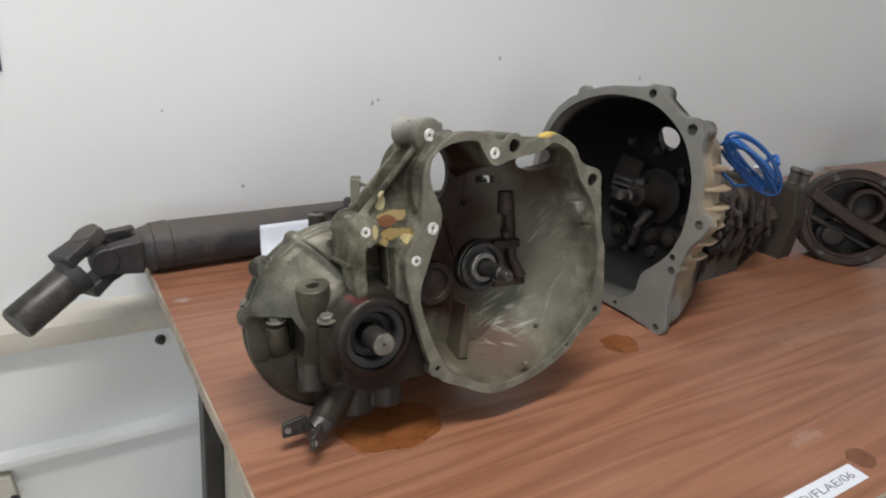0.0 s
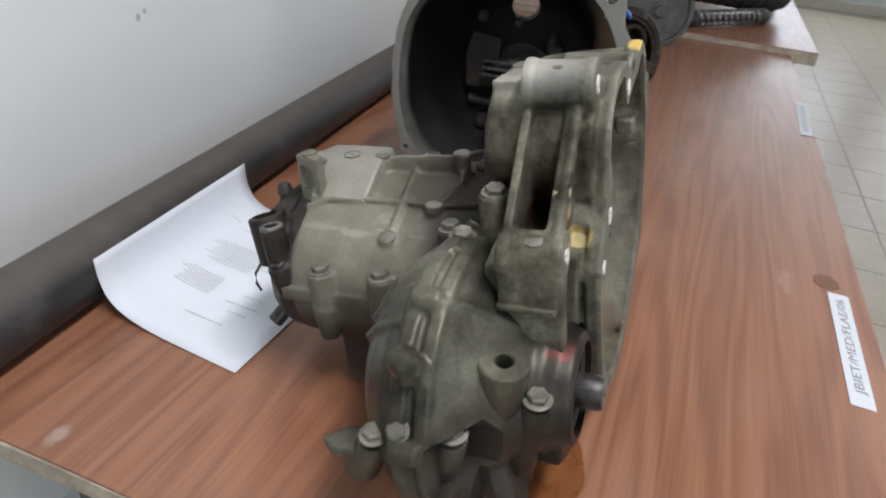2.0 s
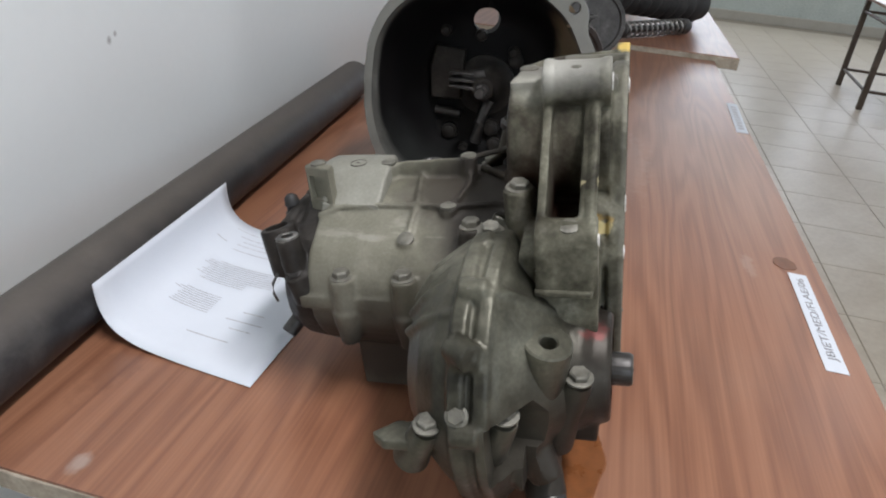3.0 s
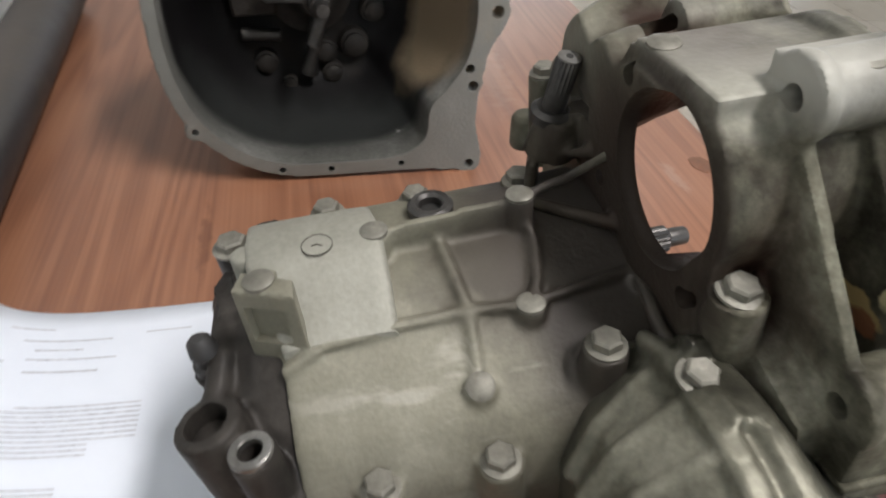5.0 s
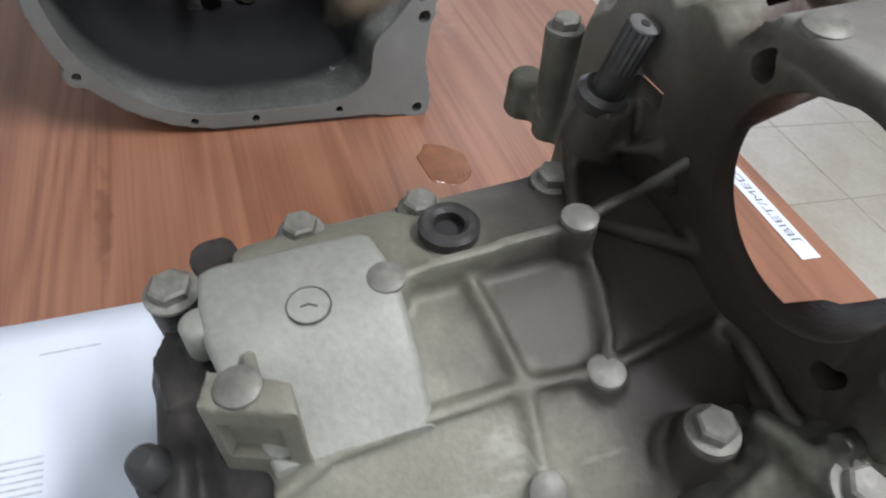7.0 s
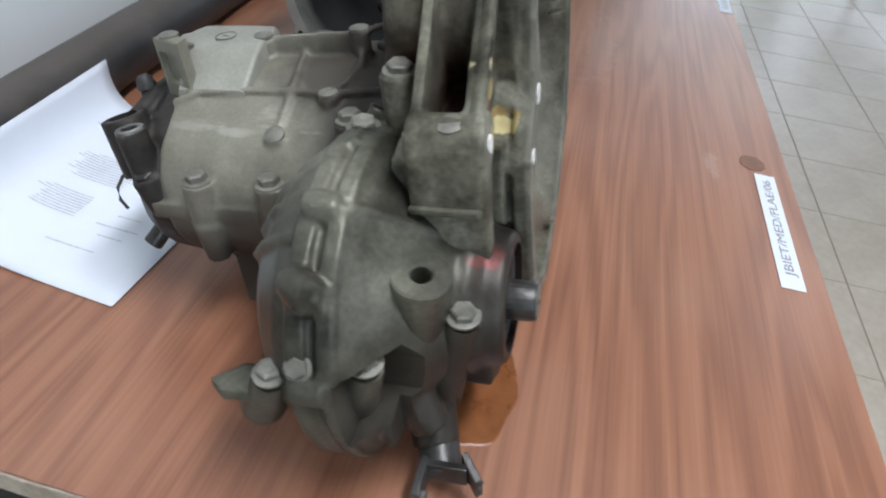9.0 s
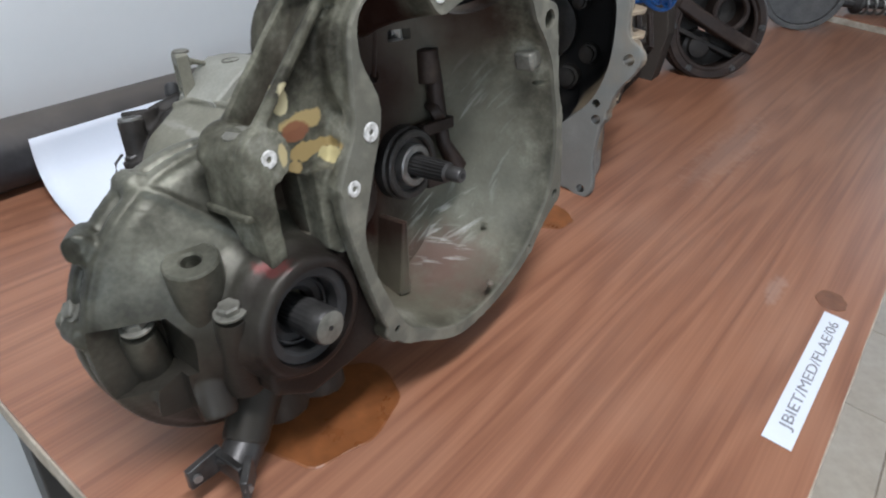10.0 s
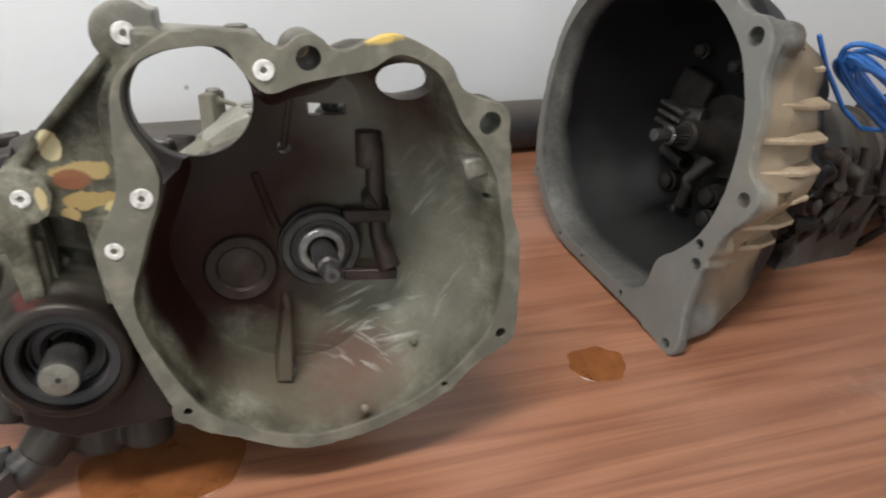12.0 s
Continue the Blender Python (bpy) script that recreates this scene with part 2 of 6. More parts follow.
def wood():
    """Reddish laminate: long cathedral figure along x, fine dark pores, wear."""
    m = bpy.data.materials.new("table_laminate")
    m.use_nodes = True
    nt = m.node_tree
    b = nt.nodes["Principled BSDF"]
    tc = nt.nodes.new("ShaderNodeTexCoord")

    def mapped(sc):
        mp = nt.nodes.new("ShaderNodeMapping")
        mp.inputs["Scale"].default_value = sc
        nt.links.new(tc.outputs["Object"], mp.inputs[0])
        return mp.outputs[0]

    def noise_at(sc, scale, detail=5, dist=0.0):
        n = nt.nodes.new("ShaderNodeTexNoise")
        n.inputs["Scale"].default_value, n.inputs["Detail"].default_value, n.inputs["Distortion"].default_value = scale, detail, dist
        nt.links.new(mapped(sc), n.inputs["Vector"])
        return n.outputs["Fac"]

    broad = noise_at((0.32, 4.6, 1), 2.4, 2, 0.15)
    mul = nt.nodes.new("ShaderNodeMath")
    mul.operation = "MULTIPLY"
    mul.inputs[1].default_value = 58.0
    nt.links.new(broad, mul.inputs[0])
    sn = nt.nodes.new("ShaderNodeMath")
    sn.operation = "SINE"
    nt.links.new(mul.outputs[0], sn.inputs[0])
    grain = noise_at((0.9, 60, 1), 5, 5)
    mr = nt.nodes.new("ShaderNodeMapRange")
    mr.inputs["From Min"].default_value = -1
    nt.links.new(sn.outputs[0], mr.inputs[0])
    mixf = nt.nodes.new("ShaderNodeMix")
    mixf.inputs[0].default_value = 0.68
    nt.links.new(mr.outputs[0], mixf.inputs[2])
    nt.links.new(grain, mixf.inputs[3])
    cr = nt.nodes.new("ShaderNodeValToRGB")
    e = cr.color_ramp.elements
    e[0].position, e[0].color = 0.27, (0.196, 0.083, 0.046, 1)
    e[1].position, e[1].color = 0.78, (0.305, 0.143, 0.080, 1)
    x = e.new(0.5)
    x.color = (0.252, 0.111, 0.061, 1)
    nt.links.new(mixf.outputs[0], cr.inputs[0])
    dust = noise_at((1, 1, 1), 5, 6)
    dr = nt.nodes.new("ShaderNodeMapRange")
    dr.inputs["From Min"].default_value, dr.inputs["From Max"].default_value, dr.inputs["To Max"].default_value = 0.5, 0.85, 0.13
    nt.links.new(dust, dr.inputs[0])
    mx = nt.nodes.new("ShaderNodeMix")
    mx.data_type = "RGBA"
    mx.inputs[7].default_value = (0.42, 0.30, 0.22, 1)
    nt.links.new(dr.outputs[0], mx.inputs[0])
    nt.links.new(cr.outputs[0], mx.inputs[6])
    nt.links.new(mx.outputs[2], b.inputs["Base Color"])
    rr = nt.nodes.new("ShaderNodeMapRange")
    rr.inputs["To Min"].default_value, rr.inputs["To Max"].default_value = 0.26, 0.44
    nt.links.new(dust, rr.inputs[0])
    nt.links.new(rr.outputs[0], b.inputs["Roughness"])
    bp = nt.nodes.new("ShaderNodeBump")
    bp.inputs["Strength"].default_value, bp.inputs["Distance"].default_value = 0.12, 0.0005
    nt.links.new(grain, bp.inputs["Height"])
    nt.links.new(bp.outputs[0], b.inputs["Normal"])
    b.inputs["Coat Weight"].default_value, b.inputs["Coat Roughness"].default_value = 0.25, 0.36
    return m


wood_mat = wood()
# scuffs and drips on the bench top
for c, s, wob, amount, col in [((0.71, 0.115, 0.75), (0.03, 0.010, 0.1), 1.3, 0.22, (0.50, 0.40, 0.33)), ((0.155, 0.86, 0.75), (0.045, 0.02, 0.1), 1.2, 0.35, (0.12, 0.05, 0.03)),
                               ((0.03, 0.80, 0.75), (0.012, 0.008, 0.1), 0.8, 0.5, (0.42, 0.37, 0.33)), ((1.1, 0.3, 0.75), (0.16, 0.03, 0.1), 1.6, 0.12, (0.50, 0.40, 0.33)),
                               ((0.60, 0.74, 0.75), (0.05, 0.006, 0.1), 1.2, 0.5, (0.10, 0.04, 0.025))]:
    overlay(wood_mat, col, c, s, 0.35, wob, 60, amount)


# ---------------------------------------------------------------- mesh helpers
def finish(me, material, angle=35):
    me.materials.append(material)
    me.polygons.foreach_set("use_smooth", [True] * len(me.polygons))
    me.set_sharp_from_angle(angle=radians(angle))
    me.update()
    return me


def part(name, bm, material, parent=None, label="", bevel=0.0, angle=35):
    bmesh.ops.recalc_face_normals(bm, faces=bm.faces)
    me = bpy.data.meshes.new(name)
    bm.to_mesh(me)
    bm.free()
    ob = new(name, finish(me, material, angle))
    ob.parent = parent
    if bevel:
        mod = ob.modifiers.new("bevel", "BEVEL")
        mod.width, mod.segments, mod.limit_method, mod.angle_limit = bevel, 2, "ANGLE", radians(40)
    return tagged(ob, label)


def thing(name, m, label, category, group="", kind=""):
    ob = new(name)
    ob.empty_display_size = 0.05
    ob.matrix_world = m
    return tagged(ob, label, category, group, kind)


def loft(bm, rings, caps=True, closed=False):
    vs = [[bm.verts.new(p) for p in r] for r in rings]
    n = len(vs[0])
    pairs = list(zip(vs, vs[1:])) + ([(vs[-1], vs[0])] if closed else [])
    for a, b in pairs:
        for i in range(n):
            bm.faces.new((a[i], a[(i + 1) % n], b[(i + 1) % n], b[i]))
    if caps and not closed:
        bm.faces.new(vs[0][::-1])
        bm.faces.new(vs[-1])


def basis(axis):
    a = Vector(axis).normalized()
    s = a.orthogonal().normalized()
    return a, s, a.cross(s)


def turned(bm, base, axis, profile, n=28):
    """A body of revolution: profile is a row of (distance along the axis, radius)."""
    a, s, t = basis(axis)
    base = Vector(base)
    loft(bm, [[base + a * d + (s * math.cos(k) + t * math.sin(k)) * r for k in [2 * math.pi * i / n for i in range(n)]] for d, r in profile])


def rod(bm, p0, p1, r0, r1=None, n=24, ch=0.0):
    r1 = r0 if r1 is None else r1
    d = (Vector(p1) - Vector(p0)).length
    turned(bm, p0, Vector(p1) - Vector(p0), [(0, r0 - ch), (ch, r0), (d - ch, r1), (d, r1 - ch)] if ch else [(0, r0), (d, r1)], n)


def ring(bm, base, axis, r_in, r_out, h, n=32, ch=0.0006):
    a, s, t = basis(axis)
    base = Vector(base)
    prof = [(0, r_in), (0, r_out), (h - ch, r_out), (h, r_out - ch), (h, r_in + ch), (h - ch, r_in)]
    loft(bm, [[base + a * d + (s * math.cos(2 * math.pi * i / n) + t * math.sin(2 * math.pi * i / n)) * r for i in range(n)] for d, r in prof], closed=True)


def box(bm, lo, hi):
    (x0, y0, z0), (x1, y1, z1) = lo, hi
    loft(bm, [[(x0, y0, z), (x1, y0, z), (x1, y1, z), (x0, y1, z)] for z in (z0, z1)])


def slab(bm, outline, lo, hi, f):
    """An outline of (a, b) pairs drawn out from lo to hi; f(a, b, depth) gives the place."""
    loft(bm, [[f(a, b, d) for a, b in outline] for d in (lo, hi)])


def sweep(bm, pts, r, n=10, closed=False):
    pts = [Vector(p) for p in pts]
    rings, up = [], Vector((0, 0, 1))
    for i, p in enumerate(pts):
        q0, q1 = (pts[i - 1], pts[(i + 1) % len(pts)]) if closed else (pts[max(i - 1, 0)], pts[min(i + 1, len(pts) - 1)])
        d = (q1 - q0).normalized()
        s = d.cross(up)
        s = s.normalized() if s.length > 0.05 else d.orthogonal().normalized()
        t = d.cross(s)
        rr = r[i] if isinstance(r, (list, tuple)) else r
        rings.append([p + (s * math.cos(2 * math.pi * k / n) + t * math.sin(2 * math.pi * k / n)) * rr for k in range(n)])
    loft(bm, rings, closed=closed)


def hexbolt(bm, p, axis=(0, 0, 1), r=0.0078, h=0.006, washer=0.0105, turn=0.0):
    """A flanged hexagon head that sits on p."""
    a, s, t = basis(axis)
    p = Vector(p)
    turned(bm, p, a, [(0, washer), (0.0016, washer), (0.0024, washer * 0.82)], 24)
    rings = []
    for d, k in ((0.002, 1.0), (h - 0.0012, 1.0), (h, 0.84)):
        rings.append([p + a * d + (s * math.cos(turn + i * math.pi / 3) + t * math.sin(turn + i * math.pi / 3)) * r * k for i in range(6)])
    loft(bm, rings)


def smooth_loop(pts, per=6):
    """A closed, rounded run through a few corner points."""
    out, n = [], len(pts)
    for i in range(n):
        p0, p1, p2, p3 = (Vector(pts[(i + k) % n]) for k in (-1, 0, 1, 2))
        for j in range(per):
            u = j / per
            out.append(tuple(0.5 * (2 * p1 + (p2 - p0) * u + (2 * p0 - 5 * p1 + 4 * p2 - p3) * u * u + (3 * p1 - p0 - 3 * p2 + p3) * u ** 3)))
    return out


def cast(name, solids, material, parent, cuts=None, voxel=0.0024, smooth=4, label=""):
    """Joins overlapping solids into one casting with soft fillets, then cuts the machined openings into it."""
    temps = []

    def temp(bm):
        bmesh.ops.recalc_face_normals(bm, faces=bm.faces)
        me = bpy.data.meshes.new("temp")
        bm.to_mesh(me)
        bm.free()
        ob = new("temp", me)
        temps.append(ob)
        return ob

    ob = temp(solids)
    mod = ob.modifiers.new("join", "REMESH")
    mod.mode, mod.voxel_size = "VOXEL", voxel
    mod = ob.modifiers.new("fillet", "SMOOTH")
    mod.factor, mod.iterations = 0.5, smooth
    for c in cuts or ():
        cutter = temp(c)
        mod = ob.modifiers.new("cut", "BOOLEAN")
        mod.operation, mod.solver, mod.object = "DIFFERENCE", "EXACT", cutter
    bpy.context.view_layer.update()
    dg = bpy.context.evaluated_depsgraph_get()
    me = bpy.data.meshes.new_from_object(ob.evaluated_get(dg))
    me.name = name
    me.materials.clear()
    for o in temps:
        old = o.data
        bpy.data.objects.remove(o)
        bpy.data.meshes.remove(old)
    res = new(name, finish(me, material, 42))
    res.parent = parent
    return tagged(res, label)


def simple(name, bm, material, label, category, kind="", group="", bevel=0.0):
    return tagged(part(name, bm, material, None, label, bevel), label, category, group, kind)


# ---------------------------------------------------------------- room
TOP = 0.75


def room():
    bm = bmesh.new()
    box(bm, (ROOM_X0 - 0.2, ROOM_Y1, -0.1), (ROOM_X1 + 0.2, ROOM_Y1 + 0.2, ROOM_Z + 0.1))
    simple("wall_north", bm, wall_mat, "white painted wall behind the workbench with small chips", "wall", "structure")
    bm = bmesh.new()
    edges = [ROOM_Y0 - 0.2] + [v for c, w in EAST for v in (c - w / 2, c + w / 2)] + [ROOM_Y1]
    box(bm, (ROOM_X1, ROOM_Y0 - 0.2, -0.1), (ROOM_X1 + 0.2, ROOM_Y1, 1.25))
    box(bm, (ROOM_X1, ROOM_Y0 - 0.2, 2.55), (ROOM_X1 + 0.2, ROOM_Y1, ROOM_Z + 0.1))
    for a, c in zip(edges[::2], edges[1::2]):
        box(bm, (ROOM_X1, a, 1.25), (ROOM_X1 + 0.2, c, 2.55))
    simple("wall_east", bm, green_paint, "pale green-white painted far wall", "wall", "structure")
    bm = bmesh.new()
    for y0, y1, z0, z1 in ((ROOM_Y0 - 0.2, ROOM_Y1, -0.1, 1.05), (ROOM_Y0 - 0.2, ROOM_Y1, 2.45, ROOM_Z + 0.1), (ROOM_Y0 - 0.2, -1.5, 1.05, 2.45), (0.3, ROOM_Y1, 1.05, 2.45)):
        box(bm, (ROOM_X0 - 0.2, y0, z0), (ROOM_X0, y1, z1))
    simple("wall_west", bm, dim_wall_mat, "plain unseen side wall, greyed to cut bounced light", "wall", "structure")
    z0, z1 = 1.05, 2.45
    bm = bmesh.new()
    box(bm, (ROOM_X0, ROOM_Y0 - 0.2, -0.1), (ROOM_X1, ROOM_Y0, z0))
    box(bm, (ROOM_X0, ROOM_Y0 - 0.2, z1), (ROOM_X1, ROOM_Y0, ROOM_Z + 0.1))
    edges = [ROOM_X0] + [v for c, w in WINDOWS for v in (c - w / 2, c + w / 2)] + [ROOM_X1]
    for a, b in zip(edges[::2], edges[1::2]):
        box(bm, (a, ROOM_Y0 - 0.2, z0), (b, ROOM_Y0, z1))
    simple("wall_south", bm, dim_wall_mat, "plain unseen wall with window openings, greyed to cut bounced light", "wall", "structure")
    for i, (c, w) in enumerate(WINDOWS):
        win = thing("window_%d" % (i + 1), pose(c, ROOM_Y0 - 0.14, 0), "window with a painted metal frame", "window", "windows", "structure")
        bm = bmesh.new()
        for x in (-w / 2, -0.02, w / 2 - 0.04):
            box(bm, (x, 0, z0), (x + 0.04, 0.05, z1))
        for z in (z0, z1 - 0.04):
            box(bm, (-w / 2, 0.002, z), (w / 2, 0.048, z + 0.04))
        part("window_frame", bm, frame_mat, win)
    bm = bmesh.new()
    box(bm, (ROOM_X0, ROOM_Y0, ROOM_Z), (ROOM_X1, ROOM_Y1, ROOM_Z + 0.1))
    simple("ceiling", bm, ceil_mat, "plain unseen ceiling, greyed to cut bounced light", "ceiling", "structure")
    for lx, ly in ((-0.3, 0.75), (3.4, -0.6), (7.0, -0.6)):
        tl = thing("tube_lamp", pose(lx, ly, 2.915), "white ceiling tube lamp housing", "ceiling lamp", "tube lamps")
        bm = bmesh.new()
        slab(bm, [(-0.12, 0.0), (-0.06, 0.085), (0.06, 0.085), (0.12, 0.0)], -0.62, 0.62, lambda a, b, d: (d, a, b))
        part("housing", bm, frame_mat, tl)
    # the foot of the wall: a sloping cream ledge, then white boards with a shadow gap between them
    bm = bmesh.new()
    slab(bm, [(1.921, 0.566), (1.872, 0.566), (1.870, 0.578), (1.876, 0.606), (1.921, 0.628)], ROOM_X0, ROOM_X1, lambda a, b, d: (d, a, b))
    simple("wall_ledge", bm, ledge_mat, "cream painted sloping ledge along the wall", "wall trim", "structure")
    bm = bmesh.new()
    slab(bm, [(1.921, 0.312), (1.872, 0.312), (1.870, 0.318), (1.872, 0.330), (1.898, 0.336), (1.898, 0.5655), (1.921, 0.5655)], ROOM_X0, ROOM_X1, lambda a, b, d: (d, a, b))
    simple("wall_board", bm, wall_mat, "white painted board below the ledge", "wall trim", "structure")
    bm = bmesh.new()
    slab(bm, [(1.921, 0.0), (1.894, 0.0), (1.894, 0.301), (1.921, 0.301)], ROOM_X0, ROOM_X1, lambda a, b, d: (d, a, b))
    simple("wall_board", bm, wall_mat, "white painted lower board with scuffs", "wall trim", "structure")
    bm = bmesh.new()
    slab(bm, [(0, 0.0), (-0.02, 0.0), (-0.02, 0.11), (-0.012, 0.12), (0, 0.12)], ROOM_Y0, ROOM_Y1, lambda a, b, d: (ROOM_X1 + a, d, b))
    simple("baseboard", bm, ledge_mat, "worn cream baseboard of the far wall", "baseboard", "structure")


room()


def workbench(name, x0, x1, y0, y1, top, thick, label):
    tb = thing(name, pose(x0, y0, 0), label, "table", "workbenches")
    lx, ly = x1 - x0, y1 - y0
    bm = bmesh.new()
    box(bm, (0.004, 0.004, top - 0.004), (lx - 0.004, ly, top))
    part("laminate", bm, wood_mat, tb, "reddish brown wood-grain laminate")
    bm = bmesh.new()
    n = 60
    # a board whose rim is chipped and slightly wavy
    rim = [(lx * i / n, 0.0015 * math.sin(i * 2.3) + random.uniform(0, 0.002)) for i in range(n + 1)]
    rim += [(lx - random.uniform(0, 0.002), ly * i / 20) for i in range(1, 21)] + [(lx * (1 - i / 4), ly) for i in range(1, 5)]
    rim += [(random.uniform(0, 0.0035), ly * (1 - i / 24)) for i in range(1, 24)]
    slab(bm, rim, top - thick, top - 0.0035, lambda a, b, d: (a, b, d))
    part("board", bm, board_edge, tb, "pale worn chipboard edge", 0.0012)
    for x in (0.055, lx - 0.095):
        for y in (0.06, ly - 0.26):
            bm = bmesh.new()
            box(bm, (x, y, 0.0), (x + 0.04, y + 0.04, top - thick))
            part("leg", bm, leg_mat, tb, "black square steel leg", 0.003)
    if thick < 0.03:
        bm = bmesh.new()
        box(bm, (0.088, 0.11, 0.06), (0.102, ly - 0.265, top - thick - 0.045))
        part("side_panel", bm, ledge_mat, tb, "pale board between the legs", 0.002)
    for y in (0.065, ly - 0.255):
        bm = bmesh.new()
        box(bm, (0.095, y, top - thick - 0.04), (lx - 0.095, y + 0.03, top - thick - 0.001))
        part("rail", bm, leg_mat, tb, "", 0.003)
    return tb


workbench("workbench", -0.085, 2.32, 0.828, 1.885, TOP, 0.027, "wood-laminate workbench with pale worn edges and black steel legs")
workbench("workbench", 2.325, 4.4, 0.742, 1.885, TOP + 0.02, 0.045, "second laminate workbench standing end to end with the first")


# ---------------------------------------------------------------- transaxle: x across the flange, y into the depth, z up the flange
GEAR = pose(0.26, 1.183, 0.98, -10.5, 0, 0)
transaxle = thing("transaxle", GEAR, "dirty cast aluminium car transaxle with an open clutch bell housing", "gearbox")

bell_mat = mat("bell_casting", [(0.36, (0.024, 0.022, 0.016)), (0.46, (0.070, 0.067, 0.049)), (0.57, (0.136, 0.132, 0.099)), (0.68, (0.26, 0.254, 0.205))], 19, (0.42, 0.62), 0.12, 0.45, 260, spec=0.10)
overlay(bell_mat, (0.25, 0.238, 0.190), (0, 0, 0), (1, 0.0035, 1), 0.4, 0.5, 70, 0.65)
# Brown oil on back wall and roof, darkened further as shade painted in.
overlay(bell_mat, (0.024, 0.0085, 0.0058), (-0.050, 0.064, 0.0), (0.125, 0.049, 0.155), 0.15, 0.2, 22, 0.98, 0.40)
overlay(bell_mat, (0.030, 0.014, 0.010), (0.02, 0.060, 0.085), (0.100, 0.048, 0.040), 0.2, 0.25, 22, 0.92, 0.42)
overlay(bell_mat, (0.19, 0.182, 0.150), (0.055, 0.112, 0.10), (0.075, 0.030, 0.055), 0.5, 0.4, 30, 0.7)
overlay(bell_mat, (0.132, 0.130, 0.100), (0.09, 0.07, -0.075), (0.10, 0.06, 0.13), 0.4, 0.35, 20, 0.75)
overlay(bell_mat, (0.138, 0.125, 0.090), (-0.01, 0.07, -0.165), (0.10, 0.06, 0.055), 0.4, 0.35, 20, 0.75)
# Pale dust on top, lightened further as overhead light put into the colour.
overlay(bell_mat, (0.36, 0.355, 0.32), (-0.09, 0.07, 0.172), (0.16, 0.06, 0.028), 0.5, 0.35, 30, 0.85)
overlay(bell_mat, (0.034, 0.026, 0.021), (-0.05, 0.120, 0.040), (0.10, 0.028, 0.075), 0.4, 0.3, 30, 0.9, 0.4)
overlay(bell_mat, (0.085, 0.083, 0.068), (0, 0, 0), (0.2, 0.005, 0.2), 0.5, 3.0, 32, 0.6)
overlay(bell_mat, (0.13, 0.060, 0.050), (0.015, 0.06, -0.145), (0.040, 0.05, 0.026), 0.5, 0.8, 55, 0.55)
# Bright scratches with glints and smeared highlights put into their colour.
scuffs(bell_mat, (0.50, 0.50, 0.46), (0.048, 0.08, -0.110), (0.062, 0.06, 0.036), 24, 0.62, 0.75)
scuffs(bell_mat, (0.42, 0.42, 0.38), (0.030, 0.08, -0.145), (0.070, 0.06, 0.026), -14, 0.64, 0.6)
scuffs(bell_mat, (0.30, 0.30, 0.27), (0.09, 0.07, -0.04), (0.06, 0.06, 0.10), 60, 0.66, 0.5)
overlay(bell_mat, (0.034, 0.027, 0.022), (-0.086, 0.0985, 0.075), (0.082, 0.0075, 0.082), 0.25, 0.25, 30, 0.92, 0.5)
# broken streaks of cream, ochre and brown paint on the web
for col, c, size, wob in [((0.36, 0.27, 0.12), (-0.163, 0.024, 0.058), (0.022, 0.014, 0.006), 0.9), ((0.33, 0.24, 0.10), (-0.160, 0.024, 0.036), (0.024, 0.014, 0.006), 0.9),
                          ((0.20, 0.085, 0.045), (-0.170, 0.024, 0.052), (0.011, 0.014, 0.0075), 0.5), ((0.52, 0.46, 0.28), (-0.179, 0.024, 0.074), (0.006, 0.014, 0.011), 0.7),
                          ((0.50, 0.43, 0.22), (-0.147, 0.024, 0.029), (0.008, 0.014, 0.006), 1.1), ((0.46, 0.38, 0.20), (-0.189, 0.024, 0.042), (0.004, 0.014, 0.009), 0.9),
                          ((0.34, 0.25, 0.11), (-0.176, 0.024, 0.026), (0.006, 0.014, 0.007), 0.9)]:
    overlay(bell_mat, col, c, size, 0.10, wob, 75, 0.92, 0.75)
overlay(bell_mat, (0.58, 0.42, 0.12), (0.035, 0.0, 0.146), (0.018, 0.012, 0.006), 0.2, 0.6, 90, 0.9)

# outline of the flange, clockwise from the lower left
FLANGE = [(-0.122, -0.136), (-0.082, -0.163), (-0.046, -0.181), (-0.018, -0.185), (0.022, -0.180), (0.060, -0.168), (0.090, -0.153), (0.122, -0.126), (0.151, -0.105), (0.154, -0.06),
          (0.152, -0.015), (0.144, 0.01), (0.140, 0.05), (0.135, 0.086), (0.118, 0.099), (0.099, 0.108), (0.087, 0.128), (0.052, 0.146), (0.030, 0.142), (0.010, 0.136), (-0.011, 0.146), (-0.030, 0.138),
          (-0.054, 0.149), (-0.092, 0.149), (-0.113, 0.138), (-0.133, 0.116), (-0.138, 0.082), (-0.141, 0.046), (-0.159, 0.008), (-0.152, -0.045)]
INNER = [(-0.110, -0.124), (-0.080, -0.152), (-0.046, -0.168), (-0.018, -0.173), (0.018, -0.169), (0.054, -0.158), (0.082, -0.144), (0.108, -0.122), (0.131, -0.093), (0.140, -0.055),
         (0.139, -0.015), (0.134, 0.01), (0.127, 0.042), (0.113, 0.066), (0.099, 0.084), (0.090, 0.103), (0.078, 0.121), (0.052, 0.133), (0.030, 0.123), (0.006, 0.119), (-0.016, 0.115), (-0.040, 0.109),
         (-0.056, 0.126), (-0.066, 0.139), (-0.101, 0.137), (-0.125, 0.122), (-0.128, 0.094), (-0.113, 0.055), (-0.130, 0.004), (-0.141, -0.045)]


